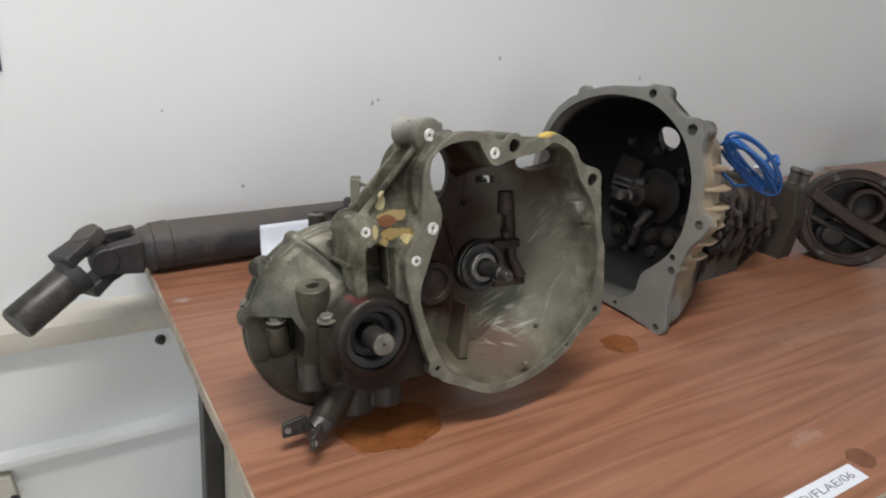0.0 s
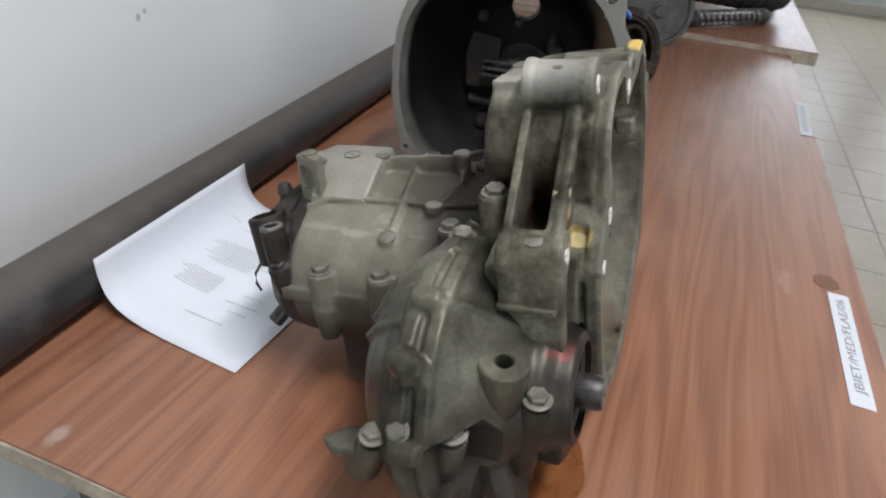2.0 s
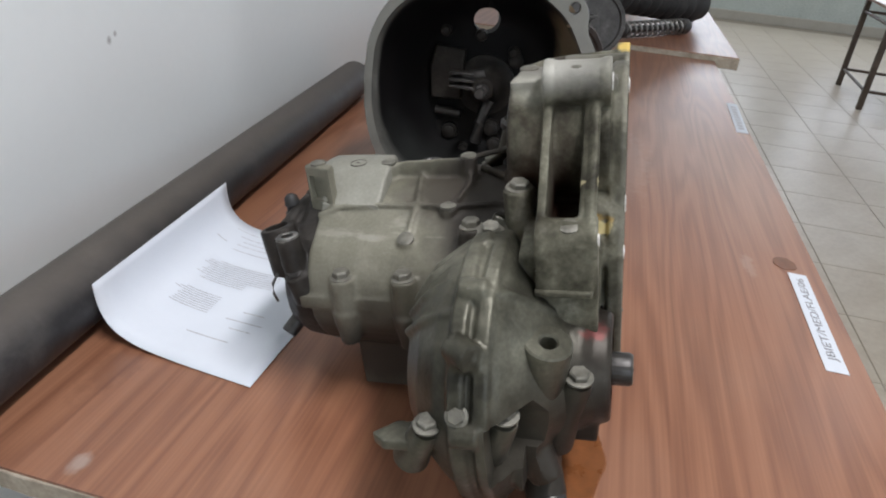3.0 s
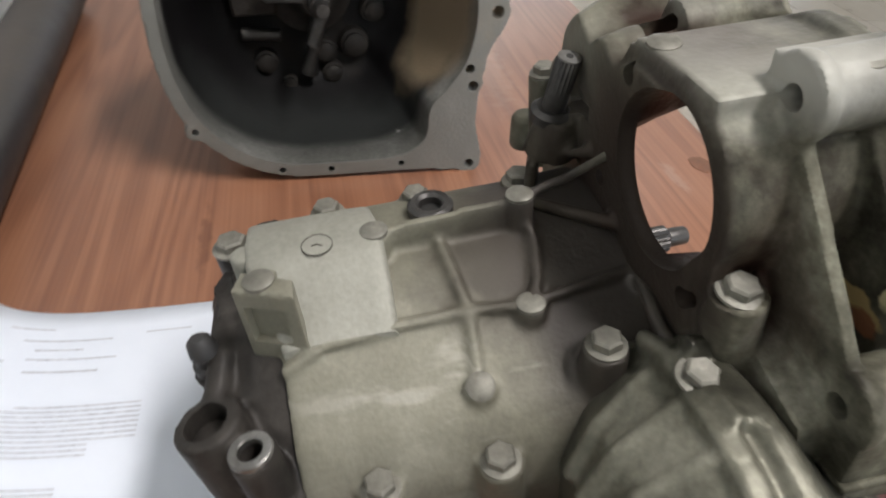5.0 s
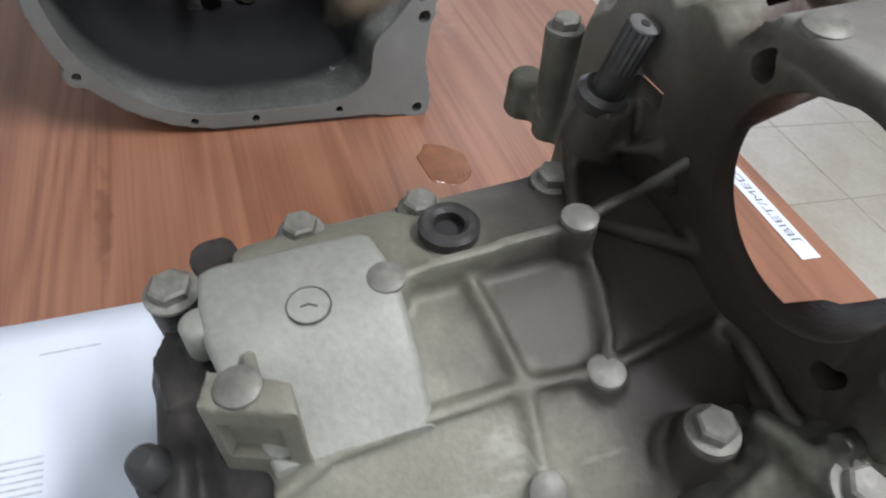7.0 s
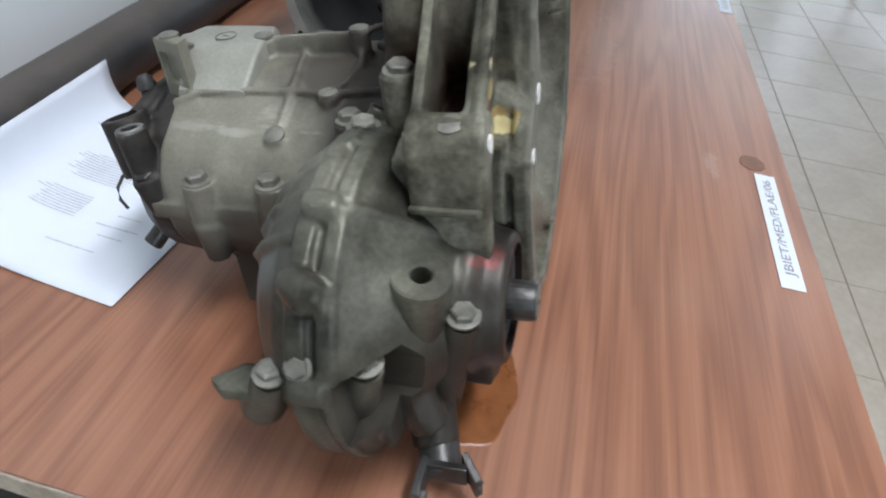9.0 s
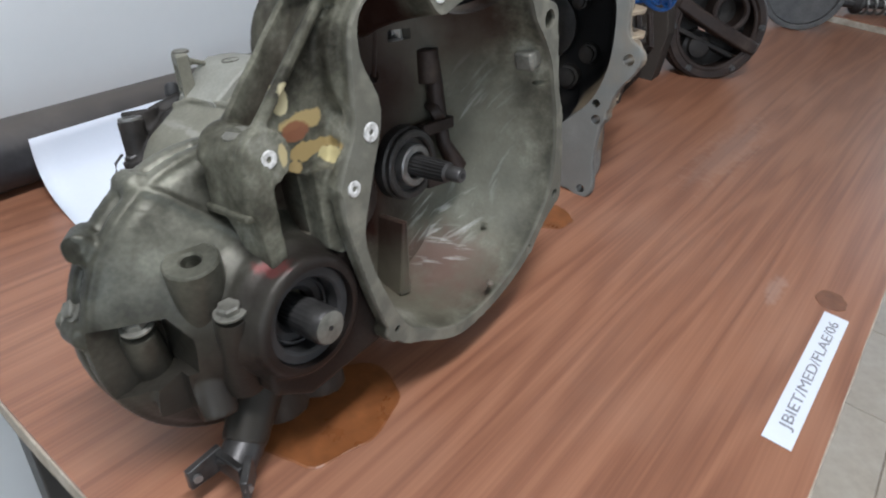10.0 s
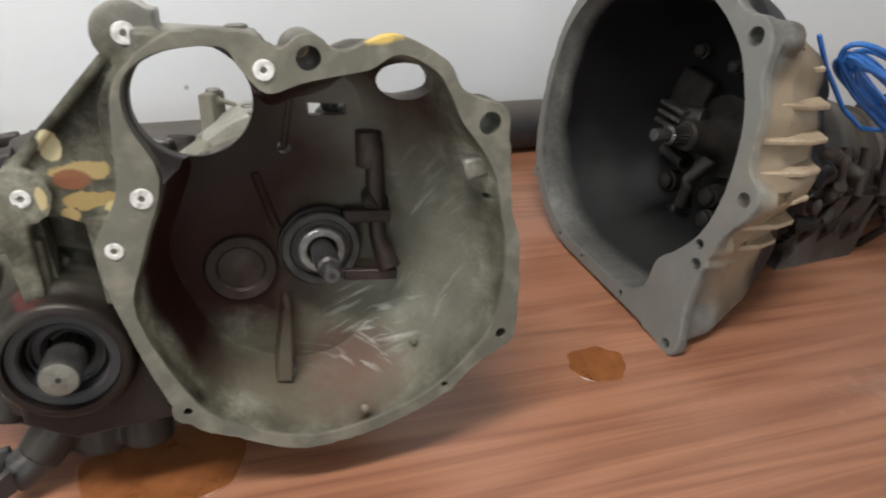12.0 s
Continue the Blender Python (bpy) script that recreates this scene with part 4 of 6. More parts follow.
def transaxle_case():
    bm = bmesh.new()
    loft(bm, [case_section(0.096, 0.12, -0.006), case_section(0.125, 0.07, -0.003), case_section(0.15, 0.01), case_section(0.28, -0.01), case_section(0.298, -0.02), case_section(0.304, -0.05)])
    # joint flange along the side, with bosses
    slab(bm, [(-0.158, 0.15), (-0.159, 0.312), (-0.12, 0.312), (-0.12, 0.15)], -0.062, -0.048, lambda a, b, d: (a, b, d))
    for u, v, w in ((-0.153, 0.264, -0.027), (-0.154, 0.2, -0.025)):
        rod(bm, (u, v, -0.075), (u, v, w), 0.013, 0.0125)
        rod(bm, (u - 0.002, v, -0.1), (u, v, -0.065), 0.010, 0.015)
    rod(bm, (-0.129, 0.137, -0.02), (-0.129, 0.136, 0.019), 0.0140, 0.0125)
    # ribs over the top: two along, three across, and the bars that run up to the starter plate
    sweep(bm, [(-0.100, 0.305, 0.014), (-0.093, 0.28, 0.0215), (-0.090, 0.24, 0.0225), (-0.089, 0.2, 0.0225), (-0.0935, 0.166, 0.0235), (-0.086, 0.125, 0.024), (-0.080, 0.098, 0.0205)], 0.0032)
    slab(bm, [(0.242, 0.0), (0.152, 0.0), (0.152, 0.0555), (0.242, 0.0495)], 0, 0.005, lambda a, b, d: (-0.040 + d, a, b))
    sweep(bm, [(-0.037, 0.157, 0.0535), (-0.034, 0.125, 0.060), (-0.030, 0.095, 0.070)], 0.0032)
    sweep(bm, [(-0.037, 0.207, 0.036), (-0.06, 0.204, 0.0315), (-0.089, 0.2, 0.0225), (-0.124, 0.203, 0.001), (-0.150, 0.203, -0.03)], 0.0032)
    sweep(bm, [(-0.037, 0.154, 0.046), (-0.055, 0.152, 0.033), (-0.08, 0.158, 0.027), (-0.094, 0.166, 0.0235)], 0.003)
    sweep(bm, [(-0.080, 0.098, 0.018), (-0.105, 0.104, 0.026), (-0.13, 0.108, 0.026), (-0.17, 0.109, 0.030)], 0.0042)
    for u, v, w in ((-0.0945, 0.166, 0.0237), (-0.038, 0.156, 0.0555), (-0.125, 0.203, 0.0015), (-0.039, 0.243, 0.0480)):
        rod(bm, (u, v, w - 0.02), (u, v, w), 0.0086)
    # bosses on the far side
    for u, v, w, r in ((0.021, 0.270, 0.0245, 0.0120), (0.017, 0.211, 0.026, 0.0120), (-0.0085, 0.205, 0.030, 0.020)):
        rod(bm, (u, v, w - 0.05), (u, v, w), r * 1.1, r)
    # upright bracket with a recess at the rear corner, and the small web that stiffens it
    slab(bm, [(-0.068, 0.315), (-0.081, 0.288), (-0.095, 0.288), (-0.082, 0.320)], 0.0, 0.063, lambda a, b, d: (a, b, d))
    sweep(bm, [(-0.074, 0.300, 0.054), (-0.056, 0.302, 0.0475)], 0.0032)
    # underside
    slab(bm, [(-0.13, 0.14), (-0.13, 0.27), (0.0, 0.27), (0.02, 0.14)], -0.172, -0.1, lambda a, b, d: (a, b, d))
    cm = mat("gear_case_casting", [(0.25, (0.105, 0.100, 0.073)), (0.5, (0.175, 0.168, 0.127)), (0.75, (0.26, 0.251, 0.200))], 11, (0.48, 0.7), 0.25, 0.3, 320, grain=0.2)
    # Grime along the bottom, darkened further as painted shade of the underside.
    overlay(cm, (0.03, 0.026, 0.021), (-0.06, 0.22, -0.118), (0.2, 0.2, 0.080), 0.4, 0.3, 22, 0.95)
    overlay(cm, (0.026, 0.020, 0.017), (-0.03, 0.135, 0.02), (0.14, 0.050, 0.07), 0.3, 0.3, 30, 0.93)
    scuffs(cm, (0.36, 0.35, 0.30), (-0.12, 0.23, 0.0), (0.06, 0.10, 0.05), 10, 0.66, 0.5)
    overlay(cm, (0.050, 0.042, 0.032), (-0.055, 0.182, 0.026), (0.050, 0.038, 0.020), 0.5, 0.6, 60, 0.85)
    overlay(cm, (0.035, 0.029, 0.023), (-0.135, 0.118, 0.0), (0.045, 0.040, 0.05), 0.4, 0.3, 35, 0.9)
    c = bmesh.new()
    slab(c, [(-0.100, 0.295), (-0.088, 0.295), (-0.079, 0.313), (-0.094, 0.322)], 0.026, 0.052, lambda a, b, d: (a, b, d))
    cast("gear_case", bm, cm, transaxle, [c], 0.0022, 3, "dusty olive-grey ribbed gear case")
    # light smooth cover, flat above and rolling down to the long rib
    bm = bmesh.new()
    rows = [(-0.006, 0.041, 0.250, 0.310), (-0.0075, 0.0455, 0.245, 0.314), (-0.013, 0.0495, 0.2425, 0.3165), (-0.030, 0.0512, 0.2395, 0.3175), (-0.046, 0.0502, 0.2385, 0.317),
            (-0.058, 0.0465, 0.2385, 0.314), (-0.070, 0.0400, 0.2385, 0.309), (-0.082, 0.0315, 0.239, 0.305), (-0.0935, 0.0235, 0.240, 0.302)]
    rings = []
    for a, w, v0, v1 in rows:
        r, sec = 0.004, [(v0, 0.012), (v0, w - 0.004), (v0 + 0.0012, w - 0.0012), (v0 + 0.004, w)]
        sec += [(v0 + (v1 - v0) * k / 6, w + 0.0006 * math.sin(math.pi * k / 6)) for k in range(1, 6)]
        sec += [(v1 - 0.004, w), (v1 - 0.0012, w - 0.0012), (v1, w - 0.004), (v1, 0.012)]
        rings.append([(a, v, z) for v, z in sec])
    loft(bm, rings)
    rod(bm, (-0.036, 0.318, 0.030), (-0.036, 0.318, 0.0490), 0.0078, n=28, ch=0.002)
    cover = part("cover_plate", bm, cast_dull, transaxle, "light grey smooth cover plate with a round cast mark", 0, 50)
    bm = bmesh.new()
    ring(bm, (-0.0435, 0.2757, 0.0506), (-0.04, 0, 1), 0.0085, 0.0090, 0.0011, 32, 0.0001)
    sweep(bm, [(-0.0435, 0.2790, 0.0513), (-0.0430, 0.2757, 0.0514), (-0.0450, 0.2725, 0.0512)], 0.0004, 6)
    part("cast_mark", bm, cast_dark, cover)
    # cast buttons on the ribs
    for u, v, w in ((-0.0945, 0.166, 0.0235), (-0.038, 0.156, 0.0553), (-0.125, 0.203, 0.0015), (-0.039, 0.243, 0.0490), (-0.079, 0.305, 0.0622)):
        bm = bmesh.new()
        turned(bm, (u, v, w), (-0.5 if u < -0.12 else 0, 0, 1), [(0, 0.0082), (0.0022, 0.0082), (0.0034, 0.0062)], 20)
        part("cast_boss", bm, bolt_mat, transaxle)
    for k, (u, v, w) in enumerate([(-0.153, 0.264, -0.028), (-0.154, 0.2, -0.026), (-0.129, 0.136, 0.0185), (0.021, 0.270, 0.0240), (0.017, 0.211, 0.0255), (0.102, 0.095, 0.057), (0.0105, 0.142, 0.0305)]):
        bm = bmesh.new()
        hexbolt(bm, (u, v, w), (0, 0, 1), 0.0085, 0.0085, 0.0112, k * 0.9 + 0.3)
        part("bolt", bm, bolt_mat, transaxle)
    # filler neck
    bm = bmesh.new()
    ring(bm, (-0.0085, 0.205, 0.0285), (0, 0, 1), 0.0075, 0.0145, 0.0125, 32, 0.002)
    neck = part("filler_neck", bm, dark_steel, transaxle, "oily steel filler neck")
    # Black disc low in the neck's bore.
    bm = bmesh.new()
    rod(bm, (-0.0085, 0.205, 0.0295), (-0.0085, 0.205, 0.034), 0.0076, n=20)
    part("oil", bm, hole_black, neck)
    # clutch lever shaft: collar and a serrated pin
    bm = bmesh.new()
    turned(bm, (0.020, 0.119, 0.069), (-0.17, -0.17, 1), [(0, 0.0135), (0.006, 0.0135), (0.009, 0.0105)], 28)
    part("collar", bm, dark_steel, transaxle)
    bm = bmesh.new()
    a, s, t = basis((-0.17, -0.19, 1))
    b0, n = Vector((0.0195, 0.1185, 0.070)), 36
    loft(bm, [[b0 + a * d + (s * math.cos(2 * math.pi * i / n) + t * math.sin(2 * math.pi * i / n)) * (r - (0.0007 if d > 0.02 and i % 2 else 0)) for i in range(n)]
              for d, r in ((0, 0.0078), (0.02, 0.0078), (0.022, 0.0078), (0.042, 0.0078), (0.0435, 0.0068))])
    pin = part("lever_shaft", bm, dark_steel, transaxle, "serrated steel clutch lever shaft")
    bm = bmesh.new()
    rod(bm, b0 + a * 0.0432, b0 + a * 0.0442, 0.0072, n=24)
    part("end_face", bm, steel, pin)
    bm = bmesh.new()
    rod(bm, b0 + a * 0.044, b0 + a * 0.0448, 0.0022, n=12)
    part("centre_hole_shade", bm, hole_black, pin)
    # black end cover with its ports
    bm = bmesh.new()
    loft(bm, [case_section(0.300, -0.04, -0.003), case_section(0.322, -0.08, -0.006), case_section(0.337, -0.18, -0.012), case_section(0.343, -0.32, -0.022)])
    rod(bm, (-0.121, 0.335, -0.04), (-0.116, 0.345, 0.008), 0.0205, 0.0185)
    rod(bm, (-0.141, 0.318, -0.03), (-0.139, 0.322, 0.007), 0.0125)
    rod(bm, (-0.075, 0.335, -0.03), (-0.074, 0.345, 0.004), 0.0125)
    rod(bm, (0.0005, 0.328, -0.03), (0.0005, 0.331, 0.0265), 0.0135, 0.012)
    slab(bm, [(-0.052, 0.318), (-0.018, 0.318), (-0.016, 0.336), (-0.030, 0.343), (-0.054, 0.338)], -0.03, 0.022, lambda a, b, d: (a, b, d))
    sweep(bm, [(-0.046, 0.322, 0.023), (-0.024, 0.326, 0.025)], 0.005)
    rod(bm, (-0.090, 0.325, -0.03), (-0.092, 0.331, 0.004), 0.013)
    sweep(bm, [(-0.028, 0.334, 0.012), (-0.075, 0.338, 0.010), (-0.11, 0.344, 0.0)], [0.010, 0.008, 0.007])
    rod(bm, (0.030, 0.31, -0.03), (0.032, 0.314, 0.012), 0.012)
    rod(bm, (-0.035, 0.325, -0.02), (-0.035, 0.33, 0.016), 0.016)
    rod(bm, (-0.146, 0.31, -0.06), (-0.148, 0.316, -0.03), 0.012)
    sweep(bm, [(-0.145, 0.325, -0.02), (-0.1, 0.347, -0.03), (-0.05, 0.345, -0.03)], 0.006)
    c = bmesh.new()
    rod(c, (-0.1165, 0.3445, -0.006), (-0.115, 0.347, 0.03), 0.0120)
    c2 = bmesh.new()
    rod(c2, (-0.1393, 0.3215, -0.01), (-0.138, 0.323, 0.02), 0.0068)
    cast("end_cover", bm, grime, transaxle, [c, c2], 0.0020, 2, "black greasy end cover with round ports")
    bm = bmesh.new()
    ring(bm, (-0.1392, 0.3218, 0.0055), (0.05, 0.1, 1), 0.0065, 0.0115, 0.004, 28)
    part("port_rim", bm, steel, transaxle)
    bm = bmesh.new()
    hexbolt(bm, (0.0005, 0.331, 0.0255), (0, 0, 1), 0.0095, 0.008, 0.0125)
    part("bolt", bm, bolt_mat, transaxle)
    bm = bmesh.new()
    hexbolt(bm, (-0.148, 0.316, -0.031), (-0.3, 0, 1), 0.008, 0.007, 0.0105)
    part("bolt", bm, dark_steel, transaxle)
    bm = bmesh.new()
    turned(bm, (-0.074, 0.345, 0.002), (0, 0.1, 1), [(0, 0.010), (0.006, 0.010), (0.007, 0.0075), (0.012, 0.007), (0.014, 0.0085), (0.022, 0.007), (0.025, 0.004)], 20)
    part("breather", bm, rubber, transaxle, "black breather cap")
    bm = bmesh.new()
    rod(bm, (-0.115, 0.33, -0.088), (-0.138, 0.346, -0.108), 0.0085, n=16, ch=0.001)
    part("drain_stub", bm, dark_steel, transaxle)


transaxle_case()


def transaxle_inside():
    # release bearing and input shaft
    bm = bmesh.new()
    p = (0.0, 0.098, -0.037)
    ring(bm, p, (0, -1, 0), 0.012, 0.036, 0.018, 40, 0.002)
    ring(bm, (0.0, 0.082, -0.037), (0, -1, 0), 0.026, 0.034, 0.008, 40, 0.0015)
    part("release_bearing", bm, dark_steel, transaxle, "oily black release bearing")
    bm = bmesh.new()
    ring(bm, (0.0, 0.082, -0.037), (0, -1, 0), 0.0125, 0.0205, 0.012, 36, 0.0015)
    part("guide_sleeve", bm, steel, transaxle)
    bm = bmesh.new()
    n = 40
    prof = [(0.10, 0.0105), (0.055, 0.0105), (0.050, 0.0105), (0.033, 0.0100), (0.031, 0.0072), (0.018, 0.0068), (0.0165, 0.0058)]
    loft(bm, [[(math.cos(2 * math.pi * i / n) * (r - (0.0009 if i % 2 and r > 0.009 else 0)), v, -0.0365 + math.sin(2 * math.pi * i / n) * (r - (0.0009 if i % 2 and r > 0.009 else 0))) for i in range(n)] for v, r in prof])
    shaft = part("input_shaft", bm, dark_steel, transaxle, "splined steel input shaft")
    bm = bmesh.new()
    rod(bm, (0, 0.0166, -0.0365), (0, 0.0158, -0.0365), 0.0028, n=12)
    part("centre_hole_shade", bm, hole_black, shaft)
    # bore beside the shaft
    bm = bmesh.new()
    ring(bm, (-0.068, 0.098, -0.054), (0, -1, 0), 0.019, 0.031, 0.010, 36, 0.002)
    seal = part("bearing_seat", bm, brown_oil, transaxle, "brown oily bearing seat")
    bm = bmesh.new()
    turned(bm, (-0.068, 0.0935, -0.054), (0, -1, 0), [(0, 0.0195), (0.002, 0.0195), (0.003, 0.010), (0.004, 0.004)], 24)
    part("cup", bm, brown_oil, seal)
    # upright release fork with its pivot
    bm = bmesh.new()
    sweep(bm, [(0.050, 0.088, 0.052), (0.050, 0.084, 0.015), (0.050, 0.078, -0.03), (0.058, 0.066, -0.058)], [0.008, 0.0085, 0.0075, 0.0105], 14)
    rod(bm, (0.046, 0.09, 0.03), (0.046, 0.09, 0.062), 0.0115)
    rod(bm, (0.046, 0.088, -0.002), (0.053, 0.082, 0.004), 0.013)
    loft(bm, [[(0.02, 0.075, z), (0.06, 0.070, z), (0.06, 0.08, z), (0.02, 0.085, z)] for z in (-0.016, -0.004)])
    loft(bm, [[(0.018, 0.072, z), (0.064, 0.062, z), (0.064, 0.072, z), (0.018, 0.082, z)] for z in (-0.068, -0.058)])
    part("release_fork", bm, brown_oil, transaxle, "brown oily release fork", 0.0015)
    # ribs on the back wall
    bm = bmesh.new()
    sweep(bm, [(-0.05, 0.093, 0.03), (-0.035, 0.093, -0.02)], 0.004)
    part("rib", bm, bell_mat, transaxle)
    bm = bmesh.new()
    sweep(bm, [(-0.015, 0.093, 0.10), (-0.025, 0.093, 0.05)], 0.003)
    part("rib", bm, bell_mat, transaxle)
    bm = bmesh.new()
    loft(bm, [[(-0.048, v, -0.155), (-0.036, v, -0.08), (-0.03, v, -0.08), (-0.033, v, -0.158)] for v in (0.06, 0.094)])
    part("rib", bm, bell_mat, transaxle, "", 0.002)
    bm = bmesh.new()
    rod(bm, (-0.033, 0.09, -0.160), (-0.036, 0.07, -0.152), 0.0065, n=14, ch=0.001)
    part("dowel", bm, steel, transaxle, "bright dowel pin")
    bm = bmesh.new()
    slab(bm, [(0.104, 0.052), (0.128, 0.056), (0.126, 0.038), (0.108, 0.034)], 0.01, 0.03, lambda a, b, d: (a, d, b))
    rod(bm, (0.100, 0.028, 0.082), (0.121, 0.03, 0.082), 0.009)
    part("cast_lug", bm, bolt_mat, transaxle, "broken grey cast lug", 0.003)


transaxle_inside()


def transaxle_small():
    """Clips, weld beads and studs that stand on the castings."""
    bm = bmesh.new()
    sweep(bm, [(-0.150, 0.335, -0.028), (-0.158, 0.338, -0.036), (-0.160, 0.338, -0.046), (-0.157, 0.337, -0.056)], 0.0014, 8)
    part("wire_clip", bm, dark_steel, transaxle, "bent wire clip")
    for k, (u, v, w, ax) in enumerate([(-0.252, 0.108, 0.026, (-0.4, 0, 1)), (-0.310, 0.112, -0.048, (-0.8, 0, 0.6)), (-0.155, 0.118, -0.012, (0, 1, 0.4))]):
        bm = bmesh.new()
        hexbolt(bm, (u, v, w), ax, 0.0068, 0.006, 0.009, k * 0.5)
        part("bolt", bm, bolt_mat, transaxle)
    for u, v, w in ((0.02, -0.0, -0.155), (-0.02, 0.07, -0.165), (0.075, 0.045, -0.125)):
        bm = bmesh.new()
        turned(bm, (u, v + 0.004, w), (0, -1, 0.3), [(0, 0.004), (0.004, 0.003), (0.005, 0.0015)], 12)
        part("cast_pip", bm, bell_mat, transaxle)
    bm = bmesh.new()
    slab(bm, [(-0.2245, 0.010), (-0.203, 0.008), (-0.205, 0.002), (-0.2245, 0.004)], 0.021, 0.066, lambda a, b, d: (a, d, b))
    part("cast_rib", bm, bell_mat, transaxle, "", 0.002)


transaxle_small()

# ---------------------------------------------------------------- second gearbox: x along its axis, y towards the wall, z up
SECOND = pose(0.656, 1.425, 0.947, 0, 6.3, 5.0)
gearbox = thing("gearbox", SECOND, "long dirty cast gearbox with a wide black bell housing", "gearbox")


def second_gearbox():
    outer = [(0.192, 0.03), (0.184, 0.085), (0.157, 0.134), (0.11, 0.168), (0.05, 0.190), (-0.018, 0.201), (-0.043, 0.209), (-0.069, 0.197), (-0.112, 0.172), (-0.140, 0.171),
             (-0.158, 0.150), (-0.163, 0.118), (-0.180, 0.088), (-0.190, 0.04), (-0.213, 0.022), (-0.215, -0.004), (-0.199, -0.032), (-0.190, -0.07), (-0.188, -0.13), (-0.201, -0.182),
             (-0.190, -0.199), (-0.160, -0.197), (-0.10, -0.192), (-0.02, -0.194), (0.06, -0.190), (0.12, -0.165), (0.165, -0.118), (0.188, -0.05)]

    def rim(x, k, dz=0.0):
        return [(x, a * k, b * k + dz) for a, b, _ in smooth_loop([(a, b, 0) for a, b in outer], 4)]

    bm = bmesh.new()
    loft(bm, [rim(0, 1), rim(0.014, 1), rim(0.0145, 0.955), rim(0.06, 0.93), rim(0.13, 0.80), rim(0.18, 0.66), rim(0.2, 0.6)])
    for a, b, r, d in [(-0.043, 0.193, 0.017, 0.05), (-0.136, 0.152, 0.018, 0.05), (-0.2, 0.008, 0.017, 0.03), (-0.183, -0.188, 0.015, 0.02), (-0.178, -0.078, 0.014, 0.03), (-0.18, -0.06, 0.013, 0.03), (0.108, 0.166, 0.014, 0.02), (0.155, -0.128, 0.012, 0.02)]:
        rod(bm, (0, a, b), (d, a, b), r)
    # gear body and tail
    loft(bm, [[(x, 0.01 + math.cos(2 * math.pi * i / 48) * ry, dz + math.sin(2 * math.pi * i / 48) * rz) for i in range(48)]
              for x, ry, rz, dz in ((0.17, 0.125, 0.125, -0.03), (0.25, 0.105, 0.11, -0.045), (0.36, 0.09, 0.10, -0.05), (0.42, 0.085, 0.095, -0.06), (0.52, 0.07, 0.075, -0.07), (0.6, 0.05, 0.055, -0.075), (0.66, 0.045, 0.045, -0.078))])
    for x in (0.25, 0.36, 0.42, 0.52):
        turned(bm, (x, 0.01, -0.05), (1, 0, 0), [(0, 0.112 - (x - 0.25) * 0.12), (0.012, 0.112 - (x - 0.25) * 0.12)], 40)
    loft(bm, [[(x, y, z) for y, z in ((-0.09, -0.05), (0.08, -0.05), (0.08, -0.175), (-0.09, -0.175))] for x in (0.27, 0.42)])
    # a raised end with two studs
    loft(bm, [[(x, y, z) for y, z in ((-0.05, -0.02), (0.05, -0.02), (0.045, 0.045), (-0.045, 0.045))] for x in (0.47, 0.55)])
    for y in (-0.02, 0.02):
        rod(bm, (0.5, y, 0.03), (0.5, y, 0.062), 0.010)
    loft(bm, [[(x, y, z) for y, z in ((-0.095, -0.150), (0.04, -0.150), (0.05, -0.03), (0.03, 0.040), (-0.08, 0.040), (-0.10, -0.03))] for x in (0.60, 0.655)])
    loft(bm, [[(x, y, z) for y, z in ((-0.075, -0.125), (0.02, -0.125), (0.03, -0.02), (-0.06, 0.020), (-0.085, -0.04))] for x in (0.65, 0.690)])
    for y in (-0.072, -0.045):
        turned(bm, (0.642, y, 0.03), (0, 0, 1), [(0, 0.012), (0.040, 0.010), (0.042, 0.014), (0.052, 0.013)], 16)
    lumps = random.Random(21)
    for k in range(34):
        x = lumps.uniform(0.22, 0.62)
        f = lumps.uniform(radians(150), radians(300))
        ry = 0.112 - (x - 0.25) * 0.13
        p = Vector((x, 0.01 + math.cos(f) * ry, -0.05 + math.sin(f) * ry))
        q = p + Vector((lumps.uniform(-0.03, 0.03), math.cos(f) * 0.014, math.sin(f) * 0.014 + lumps.uniform(-0.02, 0.02)))
        rod(bm, p, q, lumps.uniform(0.008, 0.019), lumps.uniform(0.006, 0.013), 12)
    c = bmesh.new()

    def inner(x, k):
        pts = smooth_loop([(0.178, 0.03, 0), (0.17, 0.08, 0), (0.144, 0.123, 0), (0.10, 0.155, 0), (0.045, 0.175, 0), (-0.02, 0.180, 0), (-0.07, 0.170, 0), (-0.12, 0.140, 0), (-0.150, 0.1, 0), (-0.167, 0.06, 0), (-0.175, 0.0, 0), (-0.167, -0.05, 0),
                           (-0.145, -0.085, 0), (-0.125, -0.11, 0), (-0.12, -0.15, 0), (-0.085, -0.172, 0), (-0.02, -0.176, 0), (0.055, -0.174, 0), (0.11, -0.152, 0), (0.152, -0.11, 0), (0.174, -0.045, 0)], 5)
        return [(x, a * k, b * k) for a, b, _ in pts]

    loft(c, [inner(-0.02, 1), inner(0.004, 1), inner(0.055, 0.96), inner(0.12, 0.86), inner(0.165, 0.72), inner(0.178, 0.6)])
    cuts = [c]
    c = bmesh.new()
    rod(c, (0.10, -0.006, 0.095), (0.32, 0.048, 0.142), 0.024, n=36)
    cuts.append(c)
